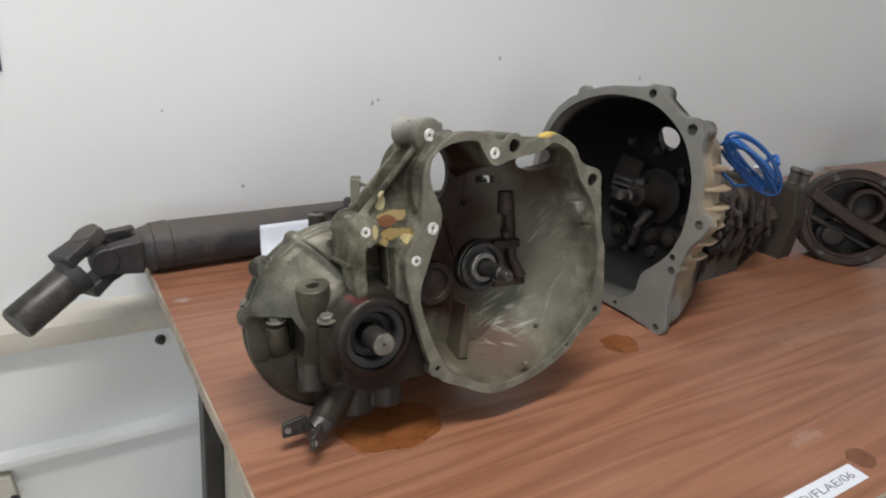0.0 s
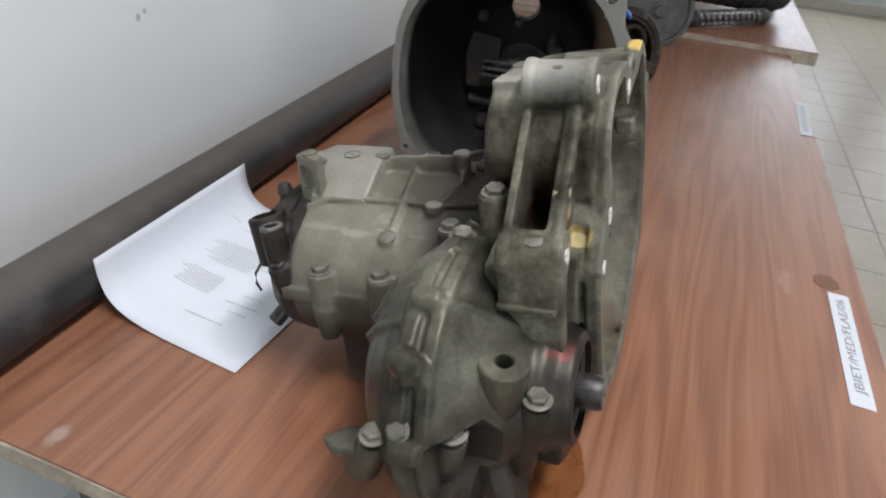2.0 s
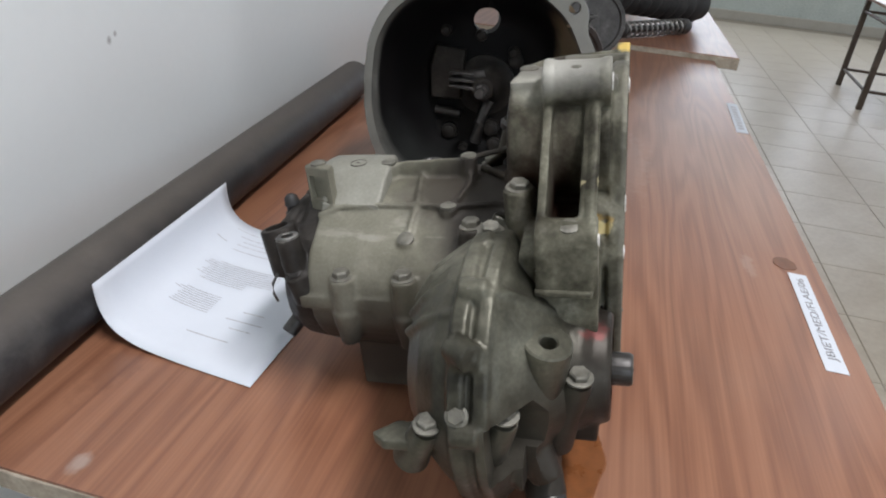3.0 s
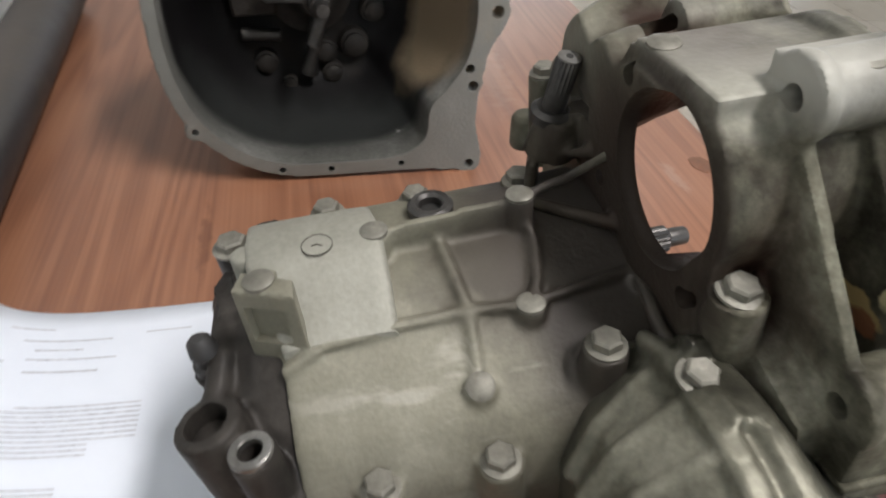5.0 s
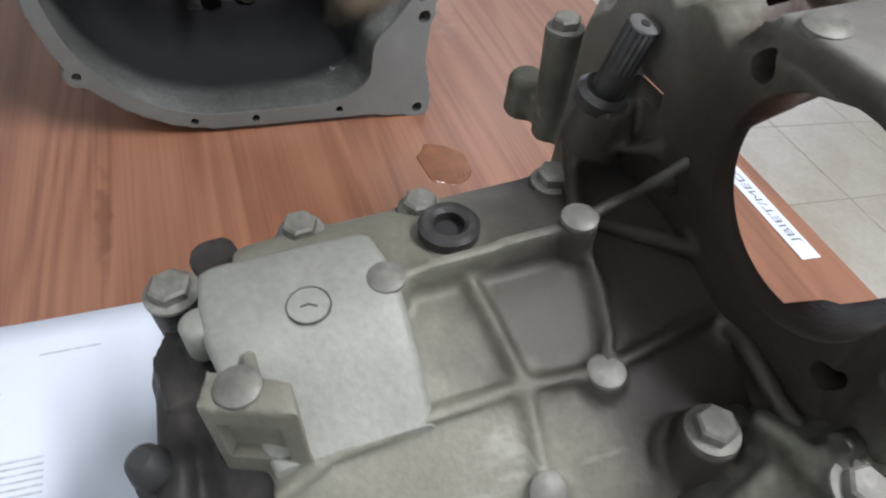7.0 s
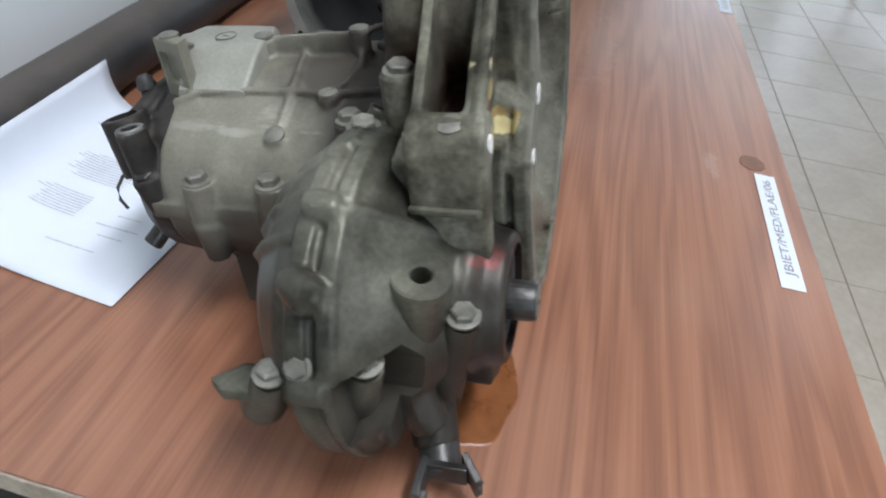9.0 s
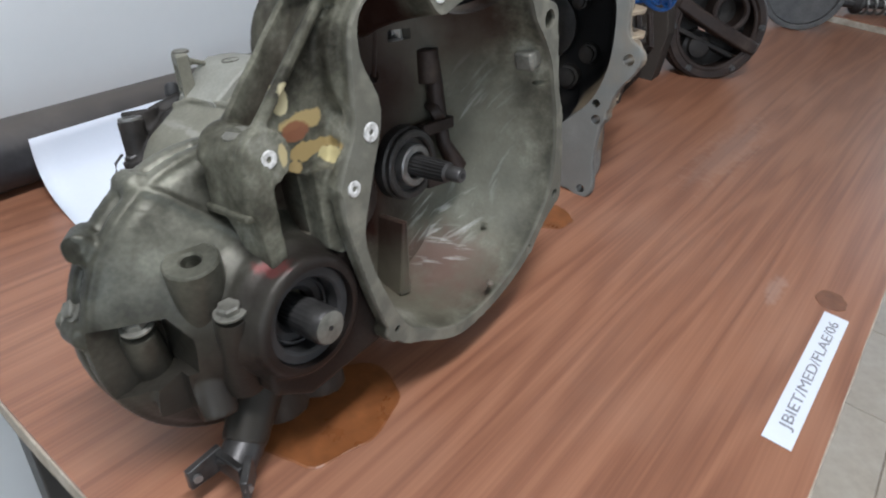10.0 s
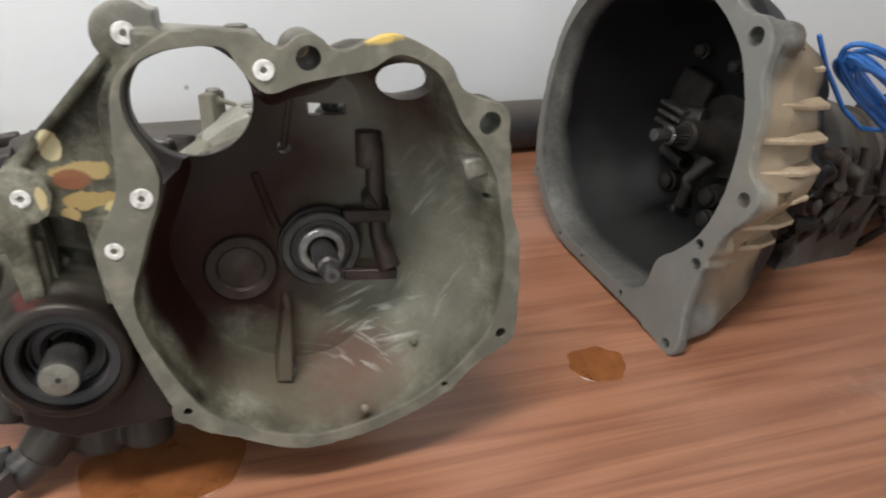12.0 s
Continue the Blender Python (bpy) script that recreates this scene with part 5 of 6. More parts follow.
    for a, b, r in [(-0.043, 0.193, 0.008), (-0.136, 0.152, 0.0095), (-0.2, 0.008, 0.008), (-0.183, -0.188, 0.0065), (-0.178, -0.082, 0.007), (-0.172, -0.06, 0.006), (0.155, -0.128, 0.004), (0.0, -0.184, 0.004), (-0.09, -0.182, 0.004), (0.06, -0.182, 0.004)]:
        c = bmesh.new()
        rod(c, (-0.01, a, b), (0.07, a, b), r)
        cuts.append(c)
    sm = mat("second_bell_casting", [(0.25, (0.09, 0.09, 0.08)), (0.5, (0.16, 0.16, 0.145)), (0.75, (0.27, 0.27, 0.25))], 16, (0.38, 0.6), 0.35, 0.4, 250, spec=0.12)
    overlay(sm, (0.085, 0.085, 0.078), (0, 0, 0), (0.005, 0.22, 0.22), 0.5, 3.0, 28, 0.6)
    # Inside near black, the cavity's shade put into the colour; greyer low down.
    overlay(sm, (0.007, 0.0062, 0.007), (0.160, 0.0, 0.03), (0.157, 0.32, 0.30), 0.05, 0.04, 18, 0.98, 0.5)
    overlay(sm, (0.034, 0.037, 0.035), (0.07, 0.0, -0.12), (0.066, 0.175, 0.075), 0.35, 0.3, 25, 0.75)
    overlay(sm, (0.20, 0.20, 0.18), (0, 0, 0), (0.0035, 1, 1), 0.4, 0.1, 60, 0.75)
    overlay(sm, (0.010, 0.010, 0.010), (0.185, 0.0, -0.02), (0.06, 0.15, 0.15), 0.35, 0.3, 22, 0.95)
    overlay(sm, (0.05, 0.04, 0.032), (0.5, 0.0, -0.06), (0.29, 0.2, 0.16), 0.2, 0.25, 22, 0.95)
    overlay(sm, (0.30, 0.235, 0.155), (0.085, -0.18, 0.02), (0.075, 0.09, 0.17), 0.2, 0.3, 22, 0.85)
    overlay(sm, (0.50, 0.50, 0.48), (0.06, -0.14, -0.165), (0.03, 0.03, 0.012), 0.2, 1.6, 90, 0.4)
    cast("bell_housing", bm, sm, gearbox, cuts, 0.0030, 3, "wide bell housing, darkened inside with a grey rim")
    # cooling fins down the side
    for k in range(8):
        z = 0.125 - k * 0.032
        bm = bmesh.new()
        yo = -math.sqrt(max(0.19 ** 2 - (z * 1.05) ** 2, 0.01))
        slab(bm, [(0.014, yo * 1.0), (0.09, yo * 1.0), (0.125, yo * 0.95), (0.14, yo * 0.78), (0.11, yo * 0.84), (0.06, yo * 0.925), (0.014, yo * 0.945)], z - 0.003, z + 0.003, lambda a, b, d: (a, b, d))
        part("cooling_fin", bm, tan_cast, gearbox, "tan stained cooling fin", 0.0015)
    # inside: bearing retainer, sleeve, fork, bosses
    bm = bmesh.new()
    turned(bm, (0.178, 0.0, -0.005), (-1, 0, 0), [(0, 0.055), (0.010, 0.055), (0.014, 0.040), (0.03, 0.026), (0.075, 0.020), (0.078, 0.017)], 40)
    part("guide_sleeve", bm, grime, gearbox, "black release bearing sleeve")
    bm = bmesh.new()
    n = 36
    loft(bm, [[(x, math.cos(2 * math.pi * i / n) * (r - (0.0012 if i % 2 else 0)), -0.005 + math.sin(2 * math.pi * i / n) * (r - (0.0012 if i % 2 else 0))) for i in range(n)] for x, r in ((0.15, 0.0125), (0.075, 0.0125), (0.072, 0.009), (0.05, 0.0085))])
    part("input_shaft", bm, dark_steel, gearbox, "splined input shaft")
    bm = bmesh.new()
    slab(bm, [(0.043, 0.055), (0.1, 0.06), (0.108, 0.02), (0.1, -0.04), (0.043, -0.036)], 0.158, 0.18, lambda a, b, d: (d, a, b))
    part("inspection_plate", bm, grime, gearbox, "", 0.004)
    bm = bmesh.new()
    sweep(bm, [(0.13, 0.062, 0.0), (0.12, 0.03, 0.012), (0.125, 0.0, 0.02)], [0.009, 0.011, 0.012], 12)
    sweep(bm, [(0.15, -0.01, -0.03), (0.14, 0.0, -0.07), (0.15, 0.005, -0.11)], [0.013, 0.010, 0.012], 12)
    sweep(bm, [(0.165, 0.09, -0.062), (0.16, 0.04, -0.062)], 0.009, 12)
    for k in range(3):
        loft(bm, [[(0.10, 0.0 + x, 0.004 + k * 0.012 - 0.012), (0.125, 0.0 + x, 0.004 + k * 0.012 - 0.012), (0.125, 0.0 + x, 0.010 + k * 0.012 - 0.012), (0.10, 0.0 + x, 0.010 + k * 0.012 - 0.012)] for x in (0.016, 0.062)])
    part("release_fork", bm, dark_steel, gearbox, "oily release fork", 0.0015)
    for y, z, r in ((0.02, 0.083, 0.008), (-0.045, 0.06, 0.008), (-0.05, 0.045, 0.010), (-0.03, -0.115, 0.011), (-0.06, -0.075, 0.015), (0.06, -0.10, 0.012), (0.03, -0.13, 0.009), (-0.085, -0.03, 0.012), (0.085, 0.085, 0.008), (-0.02, -0.085, 0.012)):
        bm = bmesh.new()
        turned(bm, (0.182, y, z), (-1, 0, 0), [(0, r * 1.5), (0.016, r * 1.3), (0.017, r), (0.024, r), (0.026, r * 0.7)], 18)
        part("boss", bm, grime, gearbox)
    # clutter on the dirty body: shift rails, ribs and bolts
    for k, (x, y, z, r) in enumerate([(0.27, -0.105, 0.0, 0.010), (0.3, -0.10, -0.08, 0.012), (0.36, -0.085, -0.11, 0.012), (0.42, -0.09, -0.03, 0.011), (0.47, -0.075, -0.09, 0.012), (0.52, -0.065, -0.03, 0.010), (0.25, -0.11, -0.06, 0.011), (0.44, -0.07, -0.13, 0.010)]):
        bm = bmesh.new()
        turned(bm, (x, y + 0.03, z), (0.1, -1, 0.2), [(0, r * 1.7), (0.024, r * 1.4), (0.025, r), (0.034, r), (0.036, r * 0.7)], 14)
        part("boss", bm, grime if k % 2 else brown_oil, gearbox)
    for x in (0.29, 0.33, 0.38, 0.455):
        bm = bmesh.new()
        sweep(bm, [(x, -0.088, 0.02), (x, -0.108, -0.04), (x, -0.098, -0.10), (x, -0.07, -0.15)], 0.006)
        part("rib", bm, brown_oil, gearbox)


second_gearbox()


# ---------------------------------------------------------------- propeller shaft along the wall
def propeller_shaft():
    d = Vector((1, 0.06, 0)).normalized()
    yaw = math.degrees(math.atan2(d.y, d.x))
    sh = thing("propeller_shaft", pose(-0.078, 1.766, TOP + 0.0438, 0, 0, yaw), "black steel propeller shaft with a universal joint lying along the wall", "drive shaft")
    bm = bmesh.new()
    turned(bm, (0, 0, 0), (1, 0, 0), [(-0.003, 0.036), (0.0, 0.0425), (0.028, 0.0445), (0.031, 0.0425), (0.036, 0.0432), (1.27, 0.0435), (1.274, 0.041)], 48)
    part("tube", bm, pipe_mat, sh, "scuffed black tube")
    # yoke arms of the tube end
    bm = bmesh.new()
    turned(bm, (-0.028, 0, 0), (1, 0, 0), [(0, 0.030), (0.012, 0.036), (0.03, 0.041)], 40)
    for s in (1, -1):
        loft(bm, [[(-0.02, s * 0.018, -0.034), (-0.02, s * 0.018, 0.034), (-0.02, s * 0.043, 0.030), (-0.02, s * 0.043, -0.030)],
                  [(-0.06, s * 0.022, -0.028), (-0.06, s * 0.022, 0.028), (-0.06, s * 0.043, 0.025), (-0.06, s * 0.043, -0.025)],
                  [(-0.098, s * 0.022, -0.019), (-0.098, s * 0.022, 0.019), (-0.098, s * 0.041, 0.017), (-0.098, s * 0.041, -0.017)]])
        rod(bm, (-0.08, s * 0.018, 0), (-0.08, s * 0.045, 0), 0.0235)
    part("tube_yoke", bm, pipe_mat, sh, "", 0.003)
    ax = Vector((-0.80, -0.42, -0.42)).normalized()
    bm = bmesh.new()
    c = Vector((-0.08, 0, 0))
    side = ax.cross(Vector((0, 1, 0))).normalized()
    rod(bm, c - Vector((0, 0.034, 0)), c + Vector((0, 0.034, 0)), 0.011)
    rod(bm, c - side * 0.034, c + side * 0.034, 0.011)
    part("cross", bm, dark_steel, sh)
    bm = bmesh.new()
    w = ax.cross(side)
    for s in (1, -1):
        b0 = c + side * (s * 0.033)
        rings = []
        for dd, hw in ((-0.022, 0.018), (0.02, 0.024), (0.06, 0.030)):
            q = b0 + ax * dd
            o = side * (0.0105 * s)
            rings.append([q + w * hw - o, q - w * hw - o, q - w * hw + o, q + w * hw + o])
        loft(bm, rings)
        rod(bm, c + side * (s * 0.020), c + side * (s * 0.047), 0.0235)
    rod(bm, c + ax * 0.05, c + ax * 0.075, 0.038, 0.028)
    part("stub_yoke", bm, pipe_mat, sh, "", 0.003)
    bm = bmesh.new()
    turned(bm, c + ax * 0.07, ax, [(0, 0.028), (0.01, 0.029), (0.095, 0.029), (0.099, 0.0265)], 32)
    part("splined_stub", bm, dark_steel, sh, "dark brown stub shaft hanging from the joint")


propeller_shaft()


# ---------------------------------------------------------------- paper and labels
def paper():
    sh = thing("paper_sheet", pose(0, 0, 0), "white printed sheet curling up against the black shaft", "paper")
    c0, c1 = Vector((0.089, 1.535, TOP + 0.0015)), Vector((0.420, 1.524, TOP + 0.003))
    a0, a1 = Vector((0.107, 1.7335, TOP + 0.076)), Vector((0.402, 1.742, TOP + 0.082))

    def at(u, v, lift=0.0):
        base, top = c0.lerp(c1, u), a0.lerp(a1, u)
        p = base.lerp(top, 1 - (1 - v) ** 2.2)
        p.z = base.z + (top.z - base.z) * v ** 3.4 + lift
        return p

    bm = bmesh.new()
    nu, nv = 14, 22
    g = [[bm.verts.new(at(i / nu, j / nv)) for j in range(nv + 1)] for i in range(nu + 1)]
    for i in range(nu):
        for j in range(nv):
            bm.faces.new((g[i][j], g[i + 1][j], g[i + 1][j + 1], g[i][j + 1]))
    ob = part("sheet", bm, paper_mat, sh)
    mod = ob.modifiers.new("thickness", "SOLIDIFY")
    mod.thickness = 0.0003
    rnd = random.Random(5)

    def bar(u, v0, v1, h=0.006):
        bm = bmesh.new()
        n = 8
        lo = [bm.verts.new(at(u - h / 2, v0 + (v1 - v0) * k / n, 0.0008)) for k in range(n + 1)]
        hi = [bm.verts.new(at(u + h / 2, v0 + (v1 - v0) * k / n, 0.0008)) for k in range(n + 1)]
        for k in range(n):
            bm.faces.new((lo[k], lo[k + 1], hi[k + 1], hi[k]))
        part("printed_line", bm, ink, sh)

    for u, v0, v1 in [(0.17, 0.16, 0.34), (0.25, 0.12, 0.2), (0.30, 0.1, 0.24), (0.36, 0.12, 0.2)]:
        bar(u, v0, v1)
    for k in range(9):
        bar(0.30 + k * 0.014, 0.33, 0.62 - rnd.uniform(0, 0.08), 0.005)
    for k in range(11):
        bar(0.50 + k * 0.015, 0.18 + (0.1 if k < 3 else 0), 0.60 - rnd.uniform(0, 0.1), 0.005)
    for u, v0, v1 in [(0.93, 0.45, 0.62), (0.885, 0.28, 0.55), (0.85, 0.35, 0.50), (0.815, 0.26, 0.52), (0.90, 0.10, 0.2)]:
        bar(u, v0, v1, 0.005)
    bar(0.77, 0.30, 0.52)
    bar(0.80, 0.60, 0.70)


paper()


def label(x0, y0, length, width, yaw, text, name_label):
    lb = thing("paper_label", pose(x0, y0, TOP + 0.0006, 0, 0, yaw), name_label, "label", "paper labels")
    bm = bmesh.new()
    box(bm, (0, 0, 0), (length, width, 0.0006))
    part("strip", bm, paper_mat, lb)
    if text:
        cu = bpy.data.curves.new("text", "FONT")
        cu.body, cu.size, cu.extrude = text, width * 0.56, 0.0001
        ob = new("lettering", cu)
        bpy.context.view_layer.update()
        dg = bpy.context.evaluated_depsgraph_get()
        me = bpy.data.meshes.new_from_object(ob.evaluated_get(dg))
        bpy.data.objects.remove(ob)
        xs = [v.co.x for v in me.vertices]
        k = length * 0.84 / max(xs)
        for v in me.vertices:
            v.co.x = v.co.x * k + length * 0.10
            v.co.y += width * 0.30
            v.co.z += 0.0008
        me.materials.clear()
        me.materials.append(ink_dark)
        ob = new("lettering", me)
        ob.parent = lb
    else:
        for k in range(9):
            bm = bmesh.new()
            box(bm, (length * (0.1 + k * 0.09), width * 0.25, 0.0006), (length * (0.16 + k * 0.09), width * 0.72, 0.0009))
            part("printed_bar", bm, ink, lb)


label(0.363, 0.857, 0.26, 0.028, -0.4, "JBIET/MED/FLAE/06", "white paper strip with black capitals stuck to the table edge")
label(1.39, 0.836, 0.30, 0.030, -1.5, "", "glossy white paper strip stuck further along the table edge")


# ---------------------------------------------------------------- oil stains lying on the laminate
def stain(name, x, y, rx, ry, seed, material, lbl, category="stain"):
    rnd = random.Random(seed)
    pts = []
    for k in range(16):
        a = 2 * math.pi * k / 16
        f = rnd.uniform(0.88, 1.06)
        pts.append((x + math.cos(a) * rx * f, y + math.sin(a) * ry * f, 0))
    bm = bmesh.new()
    lp = smooth_loop(pts, 3)
    loft(bm, [[(a, b, TOP + 0.0002) for a, b, _ in lp], [(x + (a - x) * 0.97, y + (b - y) * 0.97, TOP + 0.0008) for a, b, _ in lp]])
    return tagged(part(name, bm, material, None, lbl, 0, 3), lbl, category)


oil_mat = mat("wet_oil", [(0.3, (0.15, 0.052, 0.016)), (0.7, (0.22, 0.08, 0.026))], 25, (0.25, 0.38), 0.0, 0.05, 80)
dry_mat = mat("dried_oil", [(0.3, (0.12, 0.05, 0.025)), (0.7, (0.2, 0.085, 0.045))], 25, (0.35, 0.55), 0.0, 0.05, 80)
stain("oil_stain", 0.110, 1.200, 0.075, 0.048, 3, oil_mat, "wet orange-brown oil stain under the transaxle")
stain("oil_stain", 0.562, 1.236, 0.036, 0.030, 8, oil_mat, "small wet orange oil stain beside the second gearbox")
stain("oil_stain", 0.655, 0.882, 0.022, 0.02, 12, dry_mat, "dried brown stain beside the paper label")


# ---------------------------------------------------------------- blue cable coil lying on the second gearbox
def cable():
    cb = thing("cable_coil", Matrix.Translation((0.945, 1.33, 1.012)) @ Euler((radians(-30), radians(34), radians(-6))).to_matrix().to_4x4(), "coiled blue network cable lying on the gearbox", "cable")
    rnd = random.Random(2)
    bm = bmesh.new()
    pts = []
    turns, per = 11, 36
    for i in range(turns * per):
        a = 2 * math.pi * i / per
        t = i / per
        rx, ry = 0.090 + 0.010 * math.sin(t * 2.1), 0.022 + 0.010 * math.cos(t * 1.7)
        off = (math.sin(t * 3.3) * 0.010, math.cos(t * 2.6) * 0.006)
        pts.append((math.cos(a) * rx + off[0], math.sin(a) * ry + off[1], 0.008 * math.sin(t * 4.1 + a * 0.5)))
    pts += [(0.06, 0.06, 0.0), (0.02, 0.065, 0.004), (-0.06, 0.05, 0.012), (-0.10, 0.045, 0.03)]
    sweep(bm, pts, 0.0032, 8)
    part("wire", bm, blue_cable, cb)
    bm = bmesh.new()
    box(bm, (0.02, -0.008, 0.006), (0.045, 0.006, 0.015))
    part("plug", bm, clear_plastic, cb, "clear plastic connector", 0.001)
    bm = bmesh.new()
    sweep(bm, [(0.0, -0.05, -0.008), (0.0, -0.045, 0.012), (0.0, -0.03, 0.014), (0.0, -0.026, -0.01)], 0.004, 8)
    part("tie", bm, blue_cable, cb)


cable()


# ---------------------------------------------------------------- clutch drum, ring gear, gear cluster, drive shaft boots beyond
def clutch_drum():
    hub = thing("clutch_cover", look((1.385, 1.315, TOP + 0.112), (1.385 + 0.66, 1.315 + 0.62, TOP - 0.04)) @ Euler((0, 0, radians(-20))).to_matrix().to_4x4(), "dark rusty clutch pressure plate standing on edge", "clutch cover")
    bm = bmesh.new()
    ring(bm, (0, 0, -0.055), (0, 0, 1), 0.092, 0.115, 0.055, 56, 0.005)
    ring(bm, (0, 0, -0.012), (0, 0, 1), 0.086, 0.1165, 0.008, 56, 0.002)
    part("cover_ring", bm, brown_oil, hub)
    bm = bmesh.new()
    ring(bm, (0, 0, -0.075), (0, 0, 1), 0.02, 0.108, 0.020, 48, 0.002)
    part("pressure_plate", bm, grime, hub)
    bm = bmesh.new()
    ring(bm, (0.018, 0.040, -0.056), (0, 0, 1), 0.030, 0.044, 0.044, 40, 0.004)
    part("release_ring", bm, brown_oil, hub)
    bm = bmesh.new()
    turned(bm, (-0.005, -0.052, -0.056), (0, 0, 1), [(0, 0.036), (0.022, 0.034), (0.026, 0.026), (0.034, 0.024), (0.036, 0.015)], 32)
    part("thrust_boss", bm, grime, hub)
    bm = bmesh.new()
    loft(bm, [[(x, y + off, z + rise) for y, z in ((-0.017, -0.030), (0.017, -0.030), (0.014, 0.004), (-0.014, 0.004))] for x, off, rise in ((-0.110, 0.010, 0.0), (-0.05, 0.002, 0.008), (0.0, -0.002, 0.010), (0.05, -0.004, 0.008), (0.110, -0.006, 0.0))])
    part("strap", bm, brown_oil, hub, "thick arched steel strap across the cover", 0.004)
    bm = bmesh.new()
    loft(bm, [[(x, y, z) for y, z in ((-0.046, -0.05), (-0.030, -0.05), (-0.032, -0.020), (-0.044, -0.020))] for x in (-0.096, 0.090)])
    part("lower_bar", bm, grime, hub, "", 0.003)
    for k in range(6):
        a = 2 * math.pi * k / 6 + 0.4
        bm = bmesh.new()
        hexbolt(bm, (math.cos(a) * 0.103, math.sin(a) * 0.103, -0.001), (0, 0, 1), 0.006, 0.005, 0.008)
        part("bolt", bm, dark_steel, hub)
    pl = thing("clutch_disc", look((2.10, 1.30, TOP + 0.113), (2.10 + 0.8, 1.29 + 0.25, TOP + 0.0)), "grey clutch disc leaning beside the pressure plate", "clutch disc")
    bm = bmesh.new()
    ring(bm, (0, 0, 0), (0, 0, 1), 0.098, 0.115, 0.016, 56, 0.002)
    part("lining", bm, dark_steel, pl)
    bm = bmesh.new()
    ring(bm, (0, 0, 0.001), (0, 0, 1), 0.016, 0.099, 0.006, 48, 0.001)
    turned(bm, (0, 0, 0.004), (0, 0, 1), [(0, 0.03), (0.012, 0.028), (0.013, 0.02), (0.026, 0.018)], 32)
    part("hub", bm, dark_steel, pl)


clutch_drum()


def gear_cluster(name, p, d, specs, lbl, category):
    g = thing(name, Matrix.Translation(p) @ Vector(d).to_track_quat("X", "Z").to_matrix().to_4x4(), lbl, category)
    for nm, prof, teeth, m in specs:
        bm = bmesh.new()
        if teeth:
            n = teeth * 4
            loft(bm, [[(x, math.cos(2 * math.pi * i / n) * (r - (0.006 if i % 4 in (2, 3) else 0)), math.sin(2 * math.pi * i / n) * (r - (0.006 if i % 4 in (2, 3) else 0))) for i in range(n)] for x, r in prof])
        else:
            turned(bm, (0, 0, 0), (1, 0, 0), prof, 36)
        part(nm, bm, m, g)
    return g


boot = [(0.0, 0.03)]
for k in range(15):
    boot += [(0.012 + k * 0.06, 0.056), (0.032 + k * 0.06, 0.086), (0.044 + k * 0.06, 0.086), (0.064 + k * 0.06, 0.056)]
TOP2 = TOP + 0.02
gear_cluster("shock_absorber", (2.28, 1.49, TOP2 + 0.205), (0.74, -0.645, -0.115),
             [("boot", boot, 0, rubber), ("cap", [(0.90, 0.05), (0.905, 0.066), (0.95, 0.066), (0.955, 0.05)], 0, rubber), ("rod", [(-0.12, 0.016), (0.0, 0.016), (0.01, 0.02)], 0, dark_steel)],
             "strut with a long black ribbed rubber boot", "shock absorber")
bm = bmesh.new()
turned(bm, (3.20, 0.90, TOP2), (0, 0, 1), [(0, 0.045), (0.006, 0.052), (0.2, 0.052), (0.22, 0.04), (0.225, 0.025), (0.25, 0.025)], 32)
simple("blue_canister", bm, blue_cable, "blue plastic canister standing on the second bench", "canister")


def coil_spring():
    sp = thing("coil_spring", Matrix.Translation((2.40, 1.20, TOP2 + 0.034)) @ Vector((0.64, -0.54, 0)).to_track_quat("X", "Z").to_matrix().to_4x4(), "small damper with a bare coil spring lying on the second bench", "spring")
    bm = bmesh.new()
    sweep(bm, [(0.02 + i * 0.0022, math.cos(i * 0.42) * 0.029, math.sin(i * 0.42) * 0.029) for i in range(170)], 0.0045, 8)
    part("spring", bm, steel, sp)
    bm = bmesh.new()
    turned(bm, (0, 0, 0), (1, 0, 0), [(-0.12, 0.012), (0.0, 0.014), (0.01, 0.032), (0.02, 0.032), (0.021, 0.014), (0.38, 0.014), (0.39, 0.03), (0.42, 0.032), (0.44, 0.022)], 28)
    part("damper_rod", bm, dark_steel, sp)


coil_spring()


# ---------------------------------------------------------------- stool on the floor
def desk():
    st = thing("steel_desk", pose(5.68, -0.98, 0, 0, 0, -4), "brown steel desk frame standing on the tiles", "desk")
    corners = ((-0.42, -0.22), (0.42, -0.22), (0.42, 0.22), (-0.42, 0.22))
    for x, y in corners:
        bm = bmesh.new()
        box(bm, (x - 0.02, y - 0.02, 0), (x + 0.02, y + 0.02, 0.72))
        part("leg", bm, stool_mat, st, "", 0.002)
    for z in (0.14, 0.62):
        for p, q in zip(corners, corners[1:] + corners[:1]):
            bm = bmesh.new()
            rod(bm, (p[0], p[1], z), (q[0], q[1], z), 0.012, n=12)
            part("rail", bm, stool_mat, st)
    bm = bmesh.new()
    box(bm, (-0.46, -0.26, 0.72), (0.46, 0.26, 0.742))
    part("desktop", bm, wood_mat, st, "", 0.004)


desk()


def poster():
    bm = bmesh.new()
    box(bm, (-0.62, ROOM_Y1 - 0.004, 1.068), (-0.262, ROOM_Y1 - 0.0005, 1.5))
    simple("poster", bm, mat("poster_print", [(0.3, (0.02, 0.02, 0.04)), (0.7, (0.05, 0.05, 0.09))], 6, (0.4, 0.5), 0, 0.02, 60), "dark poster on the white wall", "poster")


poster()


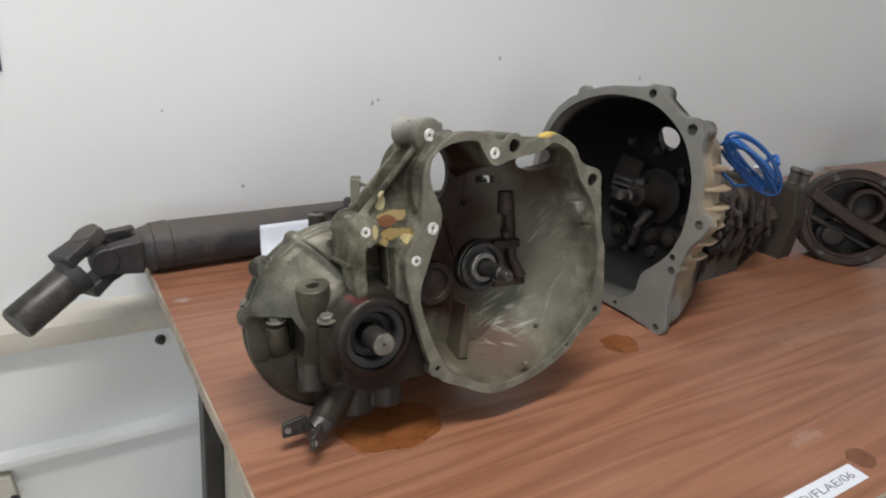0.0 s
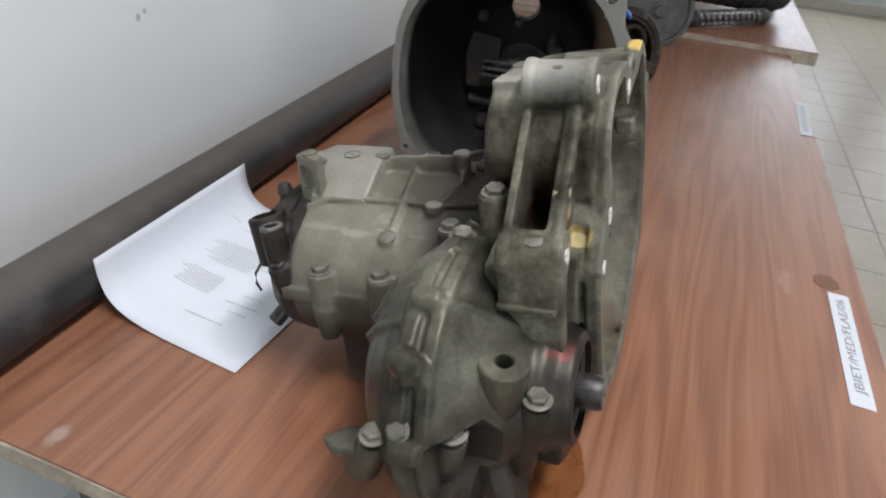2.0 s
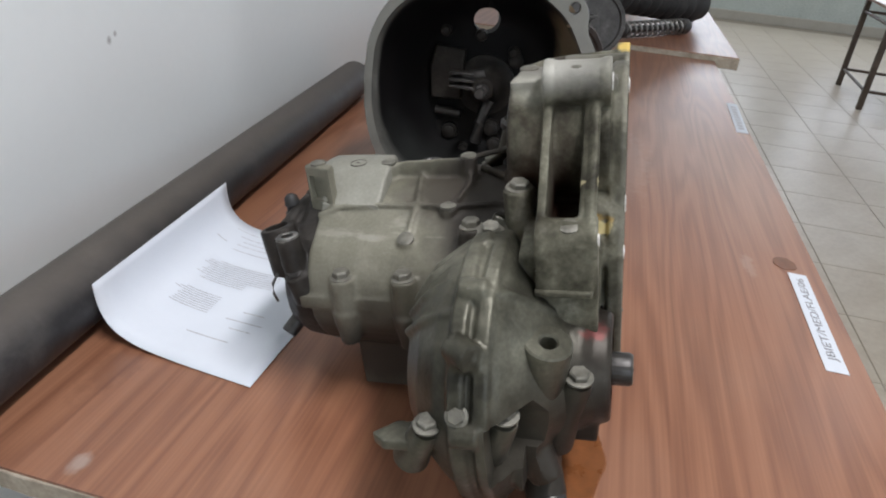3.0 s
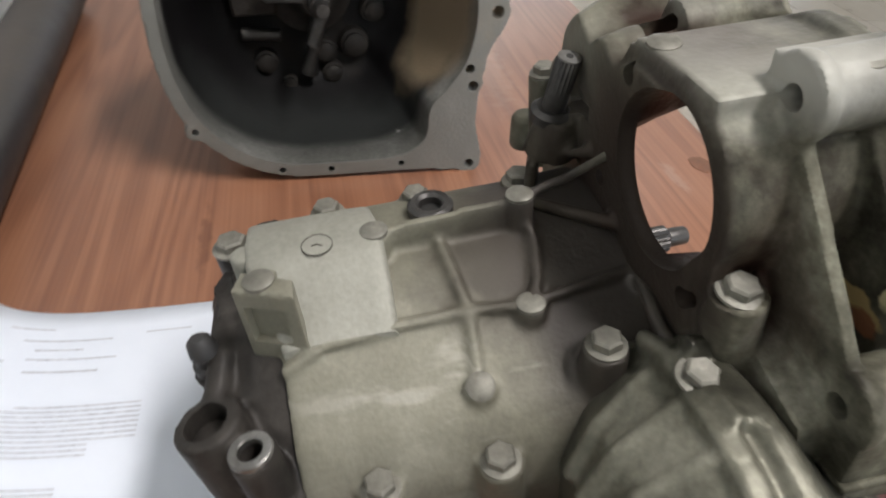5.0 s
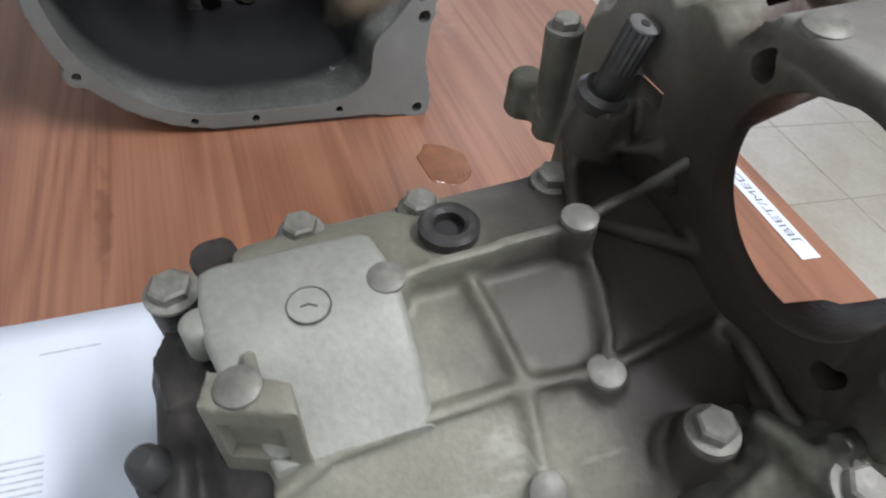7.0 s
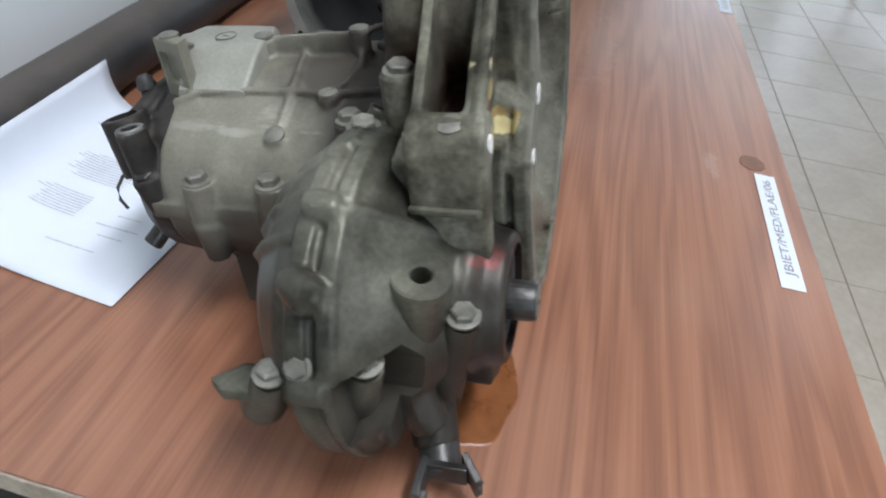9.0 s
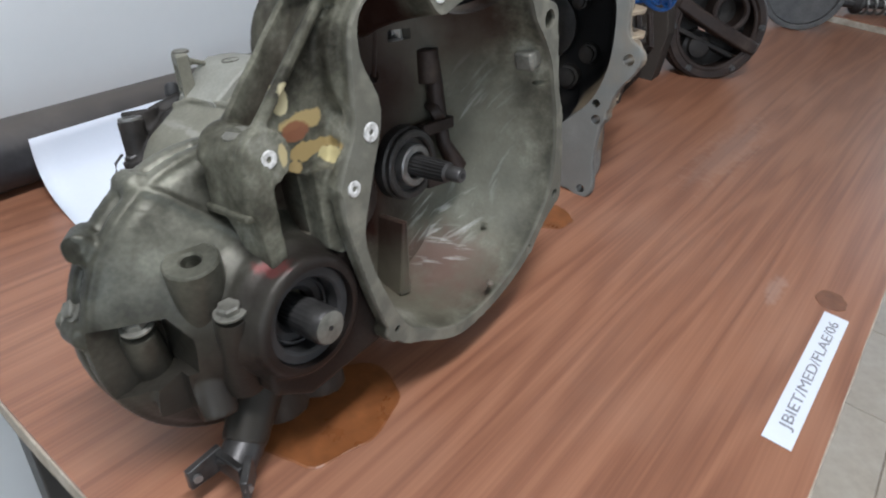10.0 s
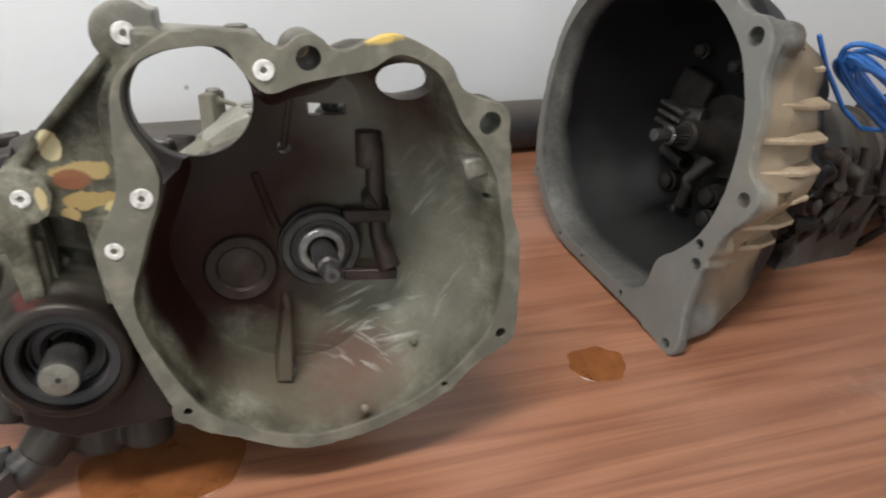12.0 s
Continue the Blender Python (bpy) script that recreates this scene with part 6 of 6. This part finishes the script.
def wall_fittings():
    """A bolt end in the upper board and a chipped bracket in the lower one."""
    bm = bmesh.new()
    turned(bm, (SCREW[0], 1.899, SCREW[1]), (0, -1, 0), [(0, 0.011), (0.003, 0.011), (0.004, 0.006), (0.016, 0.006), (0.017, 0.004)], 16)
    simple("wall_bolt", bm, dark_steel, "short dark bolt end sticking out of the white board", "bolt")
    br = thing("wall_bracket", pose(BRACKET[0], 1.8935, BRACKET[1]), "chipped beige bracket with a dark pin on the lower board", "bracket")
    bm = bmesh.new()
    loft(bm, [[(-0.05, -d, -0.04), (0.022, -d, -0.038), (0.012, -d, 0.03), (-0.05, -d, 0.042)] for d in (0.0, 0.022)])
    part("block", bm, ledge_mat, br, "", 0.003)
    bm = bmesh.new()
    turned(bm, (0.012, -0.02, -0.022), (0.4, -1, 0), [(0, 0.008), (0.018, 0.007), (0.019, 0.005)], 14)
    part("pin", bm, dark_steel, br)


SCREW, BRACKET = (-0.052, 0.527), (-0.357, 0.262)
wall_fittings()


# ---------------------------------------------------------------- floor of separate tiles
def floor():
    bm = bmesh.new()
    box(bm, (ROOM_X0, ROOM_Y0, -0.1), (ROOM_X1, ROOM_Y1, -0.003))
    fl = simple("floor", bm, grout_mat, "beige polished tile floor with thin joints", "floor", "structure")
    s = 0.405
    bm = bmesh.new()
    h = s / 2 - 0.0022
    loft(bm, [[(x * h, y * h, -0.008) for x, y in ((-1, -1), (1, -1), (1, 1), (-1, 1))], [(x * h, y * h, -0.001) for x, y in ((-1, -1), (1, -1), (1, 1), (-1, 1))],
              [(x * (h - 0.0015), y * (h - 0.0015), 0.0) for x, y in ((-1, -1), (1, -1), (1, 1), (-1, 1))]])
    me = bpy.data.meshes.new("tile")
    bm.to_mesh(me)
    bm.free()
    finish(me, tile_mat, 12)
    far = bmesh.new()
    nx, ny = int((ROOM_X1 - ROOM_X0) / s) + 1, int((ROOM_Y1 - ROOM_Y0) / s) + 1
    for i in range(nx):
        for j in range(ny):
            x, y = ROOM_X0 + (i + 0.5) * s + 0.07, ROOM_Y1 - (j + 0.5) * s - 0.10
            if x + h > ROOM_X1 or y - h < ROOM_Y0:
                continue
            if 0.2 < x < 8.6 and -1.9 < y < 1.1:
                t = new("tile", me)
                t.location = (x, y, 0)
                t.parent = fl
            else:
                loft(far, [[(x + a * h, y + b * h, z) for a, b in ((-1, -1), (1, -1), (1, 1), (-1, 1))] for z in (-0.008, 0)])
    t = part("tiles", far, tile_mat, fl)
    tagged(t, kind="stuff")


floor()
